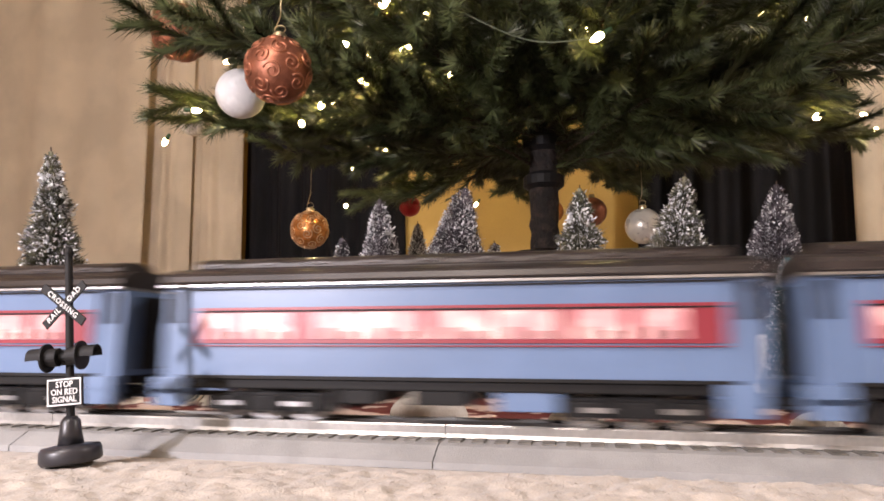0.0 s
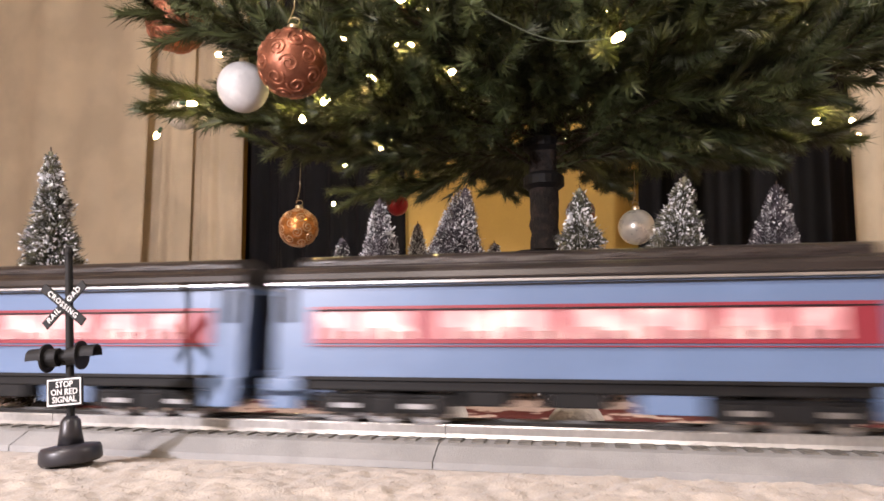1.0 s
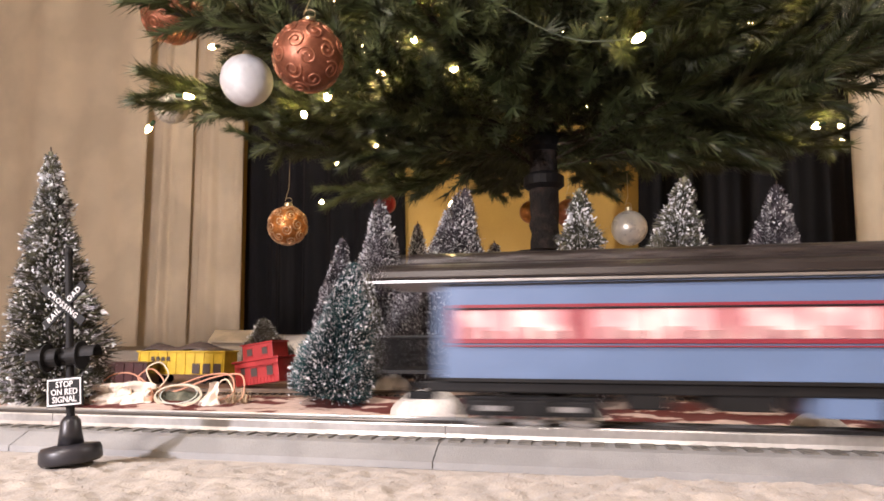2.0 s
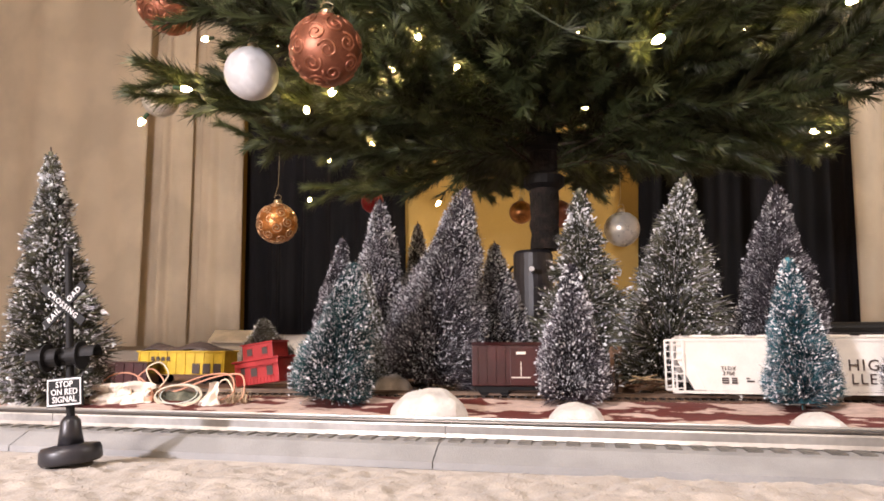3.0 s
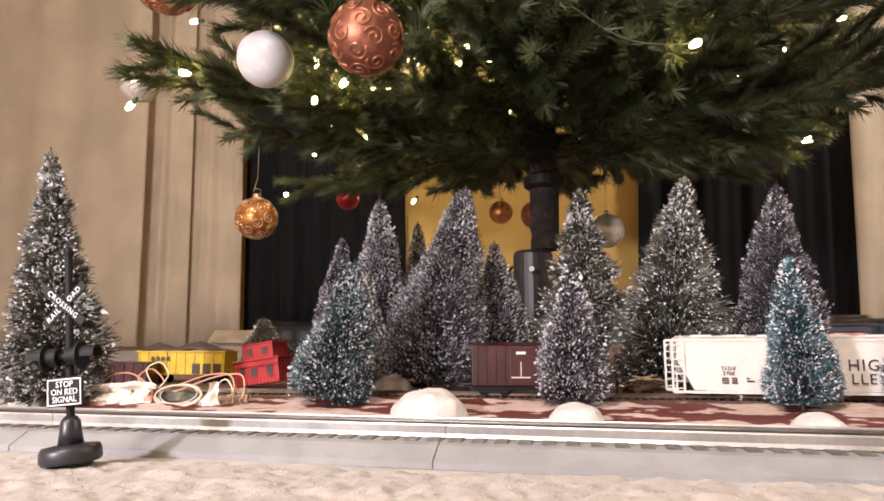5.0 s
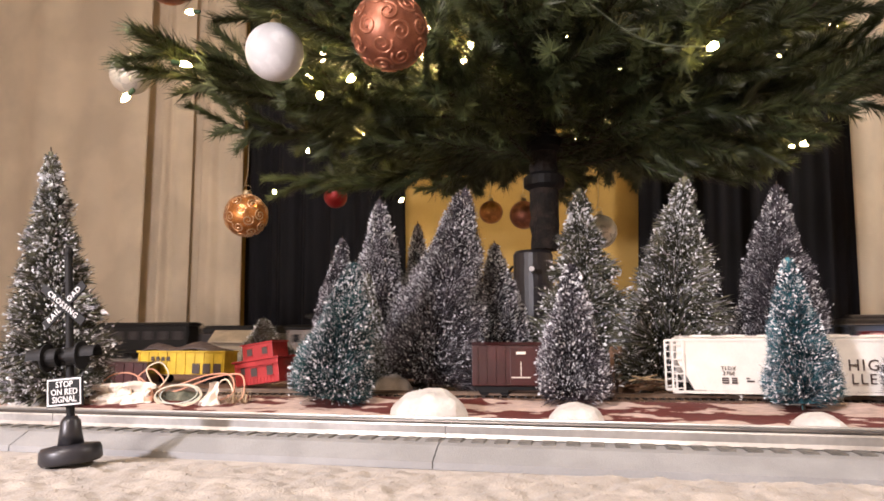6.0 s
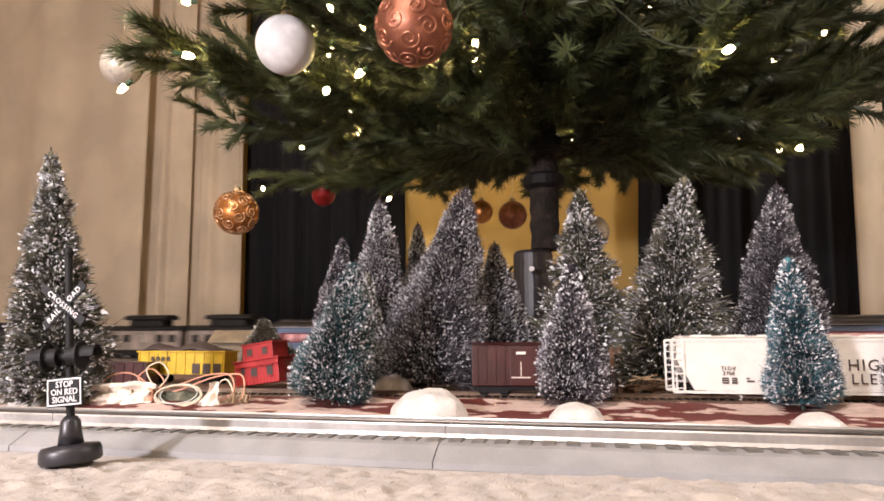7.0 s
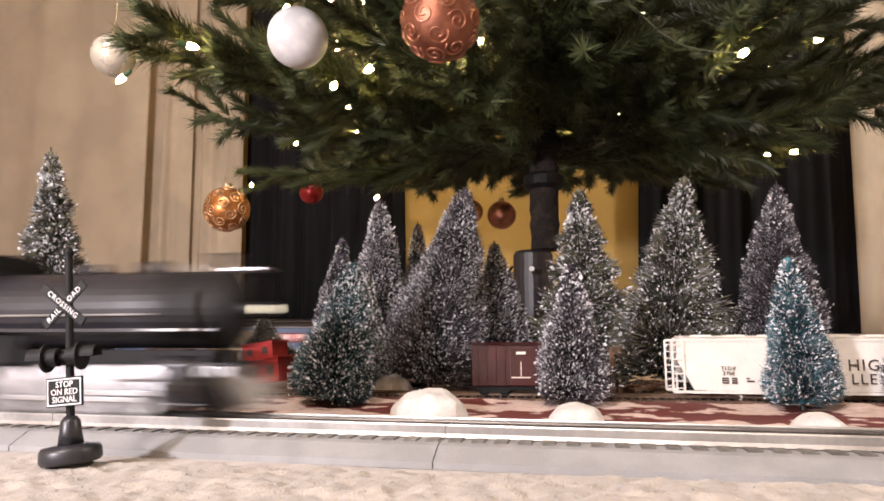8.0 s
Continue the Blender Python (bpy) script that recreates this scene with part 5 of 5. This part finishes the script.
def wooden_shed():
    top = thing("wooden_shed", "brown wooden shed frame behind the track", "model shed", pose(0.0815, 0.315, 0.0101))
    part("back_panel", boxed(-0.0130, 0.0130, 0.0100, 0.0120, 0.0, 0.0460), M_POST, top)
    for x in (-0.0120, -0.0040, 0.0120):
        part("post", boxed(x - 0.0020, x + 0.0020, -0.0020, 0.0020, 0.0, 0.0490, bevel=0.0004), M_POST, top)
    part("beam", boxed(-0.0150, 0.0150, -0.0025, 0.0025, 0.0420, 0.0455), M_POST, top)


wooden_shed()


def brushwood():
    rng = random.Random(8)
    top = thing("brushwood_pile", "heap of thin brown sticks behind the track", "sticks", pose(0.108, 0.285, 0.0101))
    for k in range(26):
        bm = bmesh.new()
        x, z = rng.uniform(-0.016, 0.018), rng.uniform(0.001, 0.020)
        a = rng.uniform(-0.5, 0.9)
        l = rng.uniform(0.010, 0.020)
        y = rng.uniform(-0.010, 0.010)
        cyl(bm, (x - l * math.cos(a), y, max(0.0008, z - l * 0.4 * math.sin(a))), (x + l * math.cos(a), y + rng.uniform(-0.01, 0.01), max(0.001, z + l * 0.4 * math.sin(a))), 0.0007, 0.0005, seg=6)
        part("stick", bm, M_POST if k % 3 else M_STRAW, top)


brushwood()


def wire_bundle():
    top = thing("wire_bundle", "tangle of salmon and cream wires with white paper", "wires", pose(-0.335, 0.185, 0.0040))
    rng = random.Random(4)

    def loop(pts, r, m, name="wire"):
        # smooth the control points
        out = []
        P = [Vector(p) for p in pts]
        for i in range(len(P) - 1):
            p0, p1, p2, p3 = P[max(0, i - 1)], P[i], P[i + 1], P[min(len(P) - 1, i + 2)]
            for k in range(8):
                t = k / 8
                out.append(0.5 * ((2 * p1) + (p2 - p0) * t + (2 * p0 - 5 * p1 + 4 * p2 - p3) * t * t + (3 * p1 - p0 - 3 * p2 + p3) * t ** 3))
        out.append(P[-1])
        part(name, tube(bmesh.new(), out, r, 6), m, top, smooth=True)

    loop([(-0.010, 0.0, 0.012), (-0.030, 0.004, 0.022), (-0.060, 0.0, 0.018), (-0.066, -0.004, 0.010), (-0.058, 0.0, 0.001)], 0.0007, M_SALMON)
    loop([(-0.012, 0.0, 0.014), (-0.040, 0.006, 0.030), (-0.062, 0.006, 0.029), (-0.069, 0.0, 0.018), (-0.060, -0.004, 0.006)], 0.0007, M_SALMON)
    loop([(-0.014, 0.002, 0.016), (-0.026, 0.004, 0.034), (-0.014, 0.006, 0.041), (-0.004, 0.004, 0.030), (-0.012, 0.0, 0.016)], 0.0007, M_CREAMW)
    loop([(-0.014, 0.004, 0.016), (-0.034, 0.004, 0.026), (-0.024, 0.008, 0.035), (-0.008, 0.004, 0.024), (-0.012, 0.0, 0.014)], 0.0007, M_SALMON)
    loop([(-0.010, 0.0, 0.014), (0.010, 0.004, 0.022), (0.034, 0.006, 0.030), (0.056, 0.004, 0.030), (0.062, 0.0, 0.016), (0.050, -0.002, 0.008)], 0.0007, M_SALMON)
    loop([(-0.008, 0.0, 0.012), (0.014, 0.0, 0.018), (0.040, 0.006, 0.028), (0.066, 0.006, 0.030), (0.070, 0.002, 0.012), (0.060, 0.0, 0.004)], 0.0008, M_SALMON)
    loop([(0.046, 0.0, 0.004), (0.044, 0.004, 0.020), (0.052, 0.006, 0.026), (0.060, 0.004, 0.014), (0.058, 0.0, 0.003)], 0.0008, M_CREAMW)
    loop([(-0.050, -0.006, 0.004), (-0.044, -0.008, 0.018), (-0.034, -0.008, 0.020), (-0.030, -0.010, 0.004)], 0.0008, M_CREAMW)
    for k in range(5):
        ring = []
        rx, rz = 0.021 + rng.uniform(-0.002, 0.002), 0.0085 + rng.uniform(-0.001, 0.001)
        cx, cz, cy = 0.014 + rng.uniform(-0.002, 0.002), 0.013 + rng.uniform(-0.001, 0.001), -0.006 - 0.0012 * k
        for j in range(33):
            a = j * 2 * math.pi / 32
            ring.append((cx + rx * math.cos(a), cy + 0.006 * math.sin(a), cz + rz * math.sin(a)))
        part("coil", tube(bmesh.new(), ring, 0.0006, 6), M_PALEGRN if k % 2 else M_CREAMW, top, "coiled pale wire", smooth=True)
    lump = bmesh.new()
    bmesh.ops.create_icosphere(lump, subdivisions=4, radius=1)
    for v in lump.verts:
        k = 1 + 0.25 * noise.noise(v.co * 3)
        v.co = Vector((0.010 + v.co.x * 0.026 * k, 0.004 + v.co.y * 0.010 * k, 0.0075 + v.co.z * 0.008 * k))
    part("moss_lump", lump, M_DKGREEN, top, "dark green lump", smooth=True)
    for seed, cx, cz, sx, sz, tilt in ((1, -0.052, 0.011, 0.020, 0.0120, 0.2), (2, -0.028, 0.012, 0.018, 0.0130, -0.3), (3, 0.046, 0.011, 0.010, 0.014, 0.5)):
        bm = bmesh.new()
        bmesh.ops.create_grid(bm, x_segments=10, y_segments=8, size=1)
        for v in bm.verts:
            x, z = v.co.x, v.co.y
            if seed == 3:
                x *= 0.35 + 0.65 * (1 - (z + 1) / 2)
            f = noise.noise(Vector((x * 1.8 + seed * 7, z * 1.8, 0)))
            v.co = Vector((cx + x * sx + tilt * z * sz * 0.3, -0.010 + 0.010 * f + 0.004 * z, cz + z * sz * (1 - 0.3 * abs(x) * rng.uniform(0.5, 1))))
        bmesh.ops.solidify(bm, geom=bm.faces[:], thickness=0.0006)
        part("paper_scrap", bm, M_PAPER, top, "crumpled white paper")
    tie = bmesh.new()
    bmesh.ops.create_icosphere(tie, subdivisions=3, radius=1)
    for v in tie.verts:
        v.co = Vector((-0.013 + v.co.x * 0.0045, -0.010 + v.co.y * 0.003, 0.0105 + v.co.z * 0.0085)) * (1 + 0.06 * noise.noise(v.co * 4))
    part("ribbon_knot", tie, M_SALMON, top, smooth=True)
    verts, faces = [], []
    for k in range(160):
        a, e = rng.uniform(0, 6.28), rng.uniform(0.1, 1.4)
        p = Vector((0.066 + rng.uniform(-0.01, 0.01), rng.uniform(-0.006, 0.006), 0.001 + rng.uniform(0, 0.008)))
        d = Vector((math.cos(a) * math.cos(e), math.sin(a) * math.cos(e), math.sin(e))) * rng.uniform(0.008, 0.017)
        w = Vector((-d.y, d.x, 0)).normalized() * 0.0005
        n = len(verts)
        verts += [p - w, p + w, p + d]
        faces.append((n, n + 1, n + 2))
    me = bpy.data.meshes.new("straw")
    me.from_pydata(verts, [], faces)
    tagged(mesh_part("straw", me, M_STRAW, top, "loose pale straw"), kind="stuff")


wire_bundle()


def power_cable():
    pts = [(-0.030, 0.70, 0.012), (-0.055, 0.70, 0.05), (-0.072, 0.70, 0.10), (-0.066, 0.70, 0.155), (-0.046, 0.69, 0.185), (-0.030, 0.66, 0.180)]
    bm = tube(bmesh.new(), pts, 0.0022, 8)
    tagged(part("power_cable", bm, M_MATT, None, smooth=True), "thin black cable arching beside tree stand", "cable")


power_cable()
bottle_tree("bottle_brush_tree", SNOWY + "white snow cap, behind the white hopper", (0.2253, 0.42, 0.0200), (0.227, 0.42, 0.0845), 0.016, M_DKGREEN, 0, 500, 16, bristles=2500)


# ---- unseen lamps that light the room, fill lamps added ----
M_SHADE = mat("white lamp enamel", (0.75, 0.73, 0.70), 0.4, var=0.04, scale=20)


def desk_lamp():
    spot = (TABLE_LAMP[0] - 0.09, TABLE_LAMP[1] - 0.28)
    t = thing("side_table", "low wooden board under the lamp", "table", pose(spot[0], spot[1], 0))
    part("tabletop", boxed(-0.16, 0.16, -0.16, 0.16, 0.030, 0.050, bevel=0.004), M_POST, t)
    for x in (-0.13, 0.13):
        for y in (-0.13, 0.13):
            part("leg", boxed(x - 0.018, x + 0.018, y - 0.018, y + 0.018, 0.0, 0.0295, bevel=0.003), M_POST, t)
    lamp = thing("desk_lamp", "white desk lamp turned towards the tree", "lamp", pose(spot[0], spot[1], 0.051))
    part("base", lathe(bmesh.new(), [(0.08, 0), (0.08, 0.012), (0.02, 0.02)], 28), M_SHADE, lamp)
    part("arm", tube(bmesh.new(), [(0, 0, 0.015), (-0.02, -0.03, 0.10), (0.0, 0.02, 0.22), (0.055, 0.165, 0.300)], 0.006, 8), M_SHADE, lamp)
    head = lathe(bmesh.new(), [(0.02, -0.12), (0.035, -0.10), (0.075, 0.0), (0.077, 0.0), (0.037, -0.104), (0.021, -0.124)], 28)
    ob = part("shade", head, M_SHADE, lamp, smooth=True)
    aim = (Vector((-0.25, 0.2, 0.1)) - Vector(TABLE_LAMP)).to_track_quat("Z", "Y").to_matrix().to_4x4()
    ob.matrix_local = Matrix.Translation((0.09 - 0.004, 0.28 - 0.015, TABLE_LAMP[2] - 0.048)) @ aim
    # unseen fixture over the assumed overhead fill
    c = thing("ceiling_lamp", "unseen round white ceiling lamp for overall fill", "lamp", pose(CEILING_LAMP[0], CEILING_LAMP[1], 0))
    part("canopy", lathe(bmesh.new(), [(0.25, 2.345), (0.26, 2.40), (0.10, 2.449)], 36), M_SHADE, c, smooth=True)

    # unseen body for the added fill that brightens the right curtain
    f = thing("floor_lamp", "unseen added fill lamp with white bowl on a pole", "lamp", pose(FILL_LAMP[0] + 0.05, FILL_LAMP[1] - 0.06, 0))
    part("base", lathe(bmesh.new(), [(0.13, 0), (0.13, 0.015), (0.02, 0.03)], 28), M_MATT, f)
    part("pole", lathe(bmesh.new(), [(0.012, 0.03), (0.012, 1.38)], 14), M_MATT, f)
    bowl = part("shade", lathe(bmesh.new(), [(0.03, -0.10), (0.06, -0.09), (0.17, 0.0), (0.173, 0.0), (0.062, -0.094), (0.03, -0.104)], 28), M_SHADE, f, smooth=True)
    to = (Vector((0.75, 1.45, 0.35)) - Vector(FILL_LAMP)).to_track_quat("Z", "Y").to_matrix().to_4x4()
    bowl.matrix_local = Matrix.Translation((-0.05, 0.06, FILL_LAMP[2])) @ to @ Matrix.Translation((0, 0, -0.012))


desk_lamp()


# ---- trains and their running ----
loco_1 = engine()
loco_2 = locomotive("locomotive", "black steam toy locomotive with glowing headlight on track")
tender_1 = tender("tender", covered=True)
tender_2 = tender("tender")
tall_1 = tall_car("cupola_car")
tall_2 = copy_thing(tall_1, pose(0, 0, 0))
coach_a = coach("coach", "light blue toy coach with crimson band and lit windows")
coach_b = copy_thing(coach_a, pose(0, 0, 0))
coach_c = copy_thing(coach_a, pose(0, 0, 0))
coach_d = coach("observation_coach", "light blue toy observation coach with railed rear platform", platform=True)


def motions():
    steps = [i * 0.2 for i in range(41)]

    def run_1(t):
        return 0.44 * t + (0.055 * (t - 6.2) ** 2 if t > 6.2 else 0.0)

    def run_2(t):
        return -0.298 - 0.88 * (8.0 - t) + 0.22 * (8.0 - t) ** 2 if t > 6.0 else -1.178

    def rows(start, run, half):
        out = []
        for t in steps:
            s = start + run(t)
            xa, ya, _ = along(s - half)
            xb, yb, _ = along(s + half)
            h = math.degrees(math.atan2(yb - ya, xb - xa))
            out.append((t, pose((xa + xb) / 2, (ya + yb) / 2, RAIL_Z, 0, 0, h)))
        return out

    for car, start, half in ((coach_a, 0.2970, 0.105), (coach_b, -0.0590, 0.105), (coach_c, -0.4265, 0.105), (coach_d, -0.784, 0.105),
                             (tall_2, 0.584, 0.065), (tall_1, 0.803, 0.065), (tender_1, 1.026, 0.058), (loco_1, 1.285, 0.075)):
        walk(car, rows(start, run_1, half))
    walk(loco_2, rows(-0.010, run_2, 0.05))
    walk(tender_2, rows(-0.266, run_2, 0.058))
    walk(tree, [(t, pose(TREE_X, TREE_Y, 0, 0, 0, math.degrees(TURN * t))) for t in range(9)])
    for ob, r, a, z in TURNING:
        walk(ob, [(t, pose(TREE_X + r * math.cos(radians(a) + TURN * t), TREE_Y + r * math.sin(radians(a) + TURN * t), z, 0, 0, math.degrees(TURN * t))) for t in range(9)])


motions()
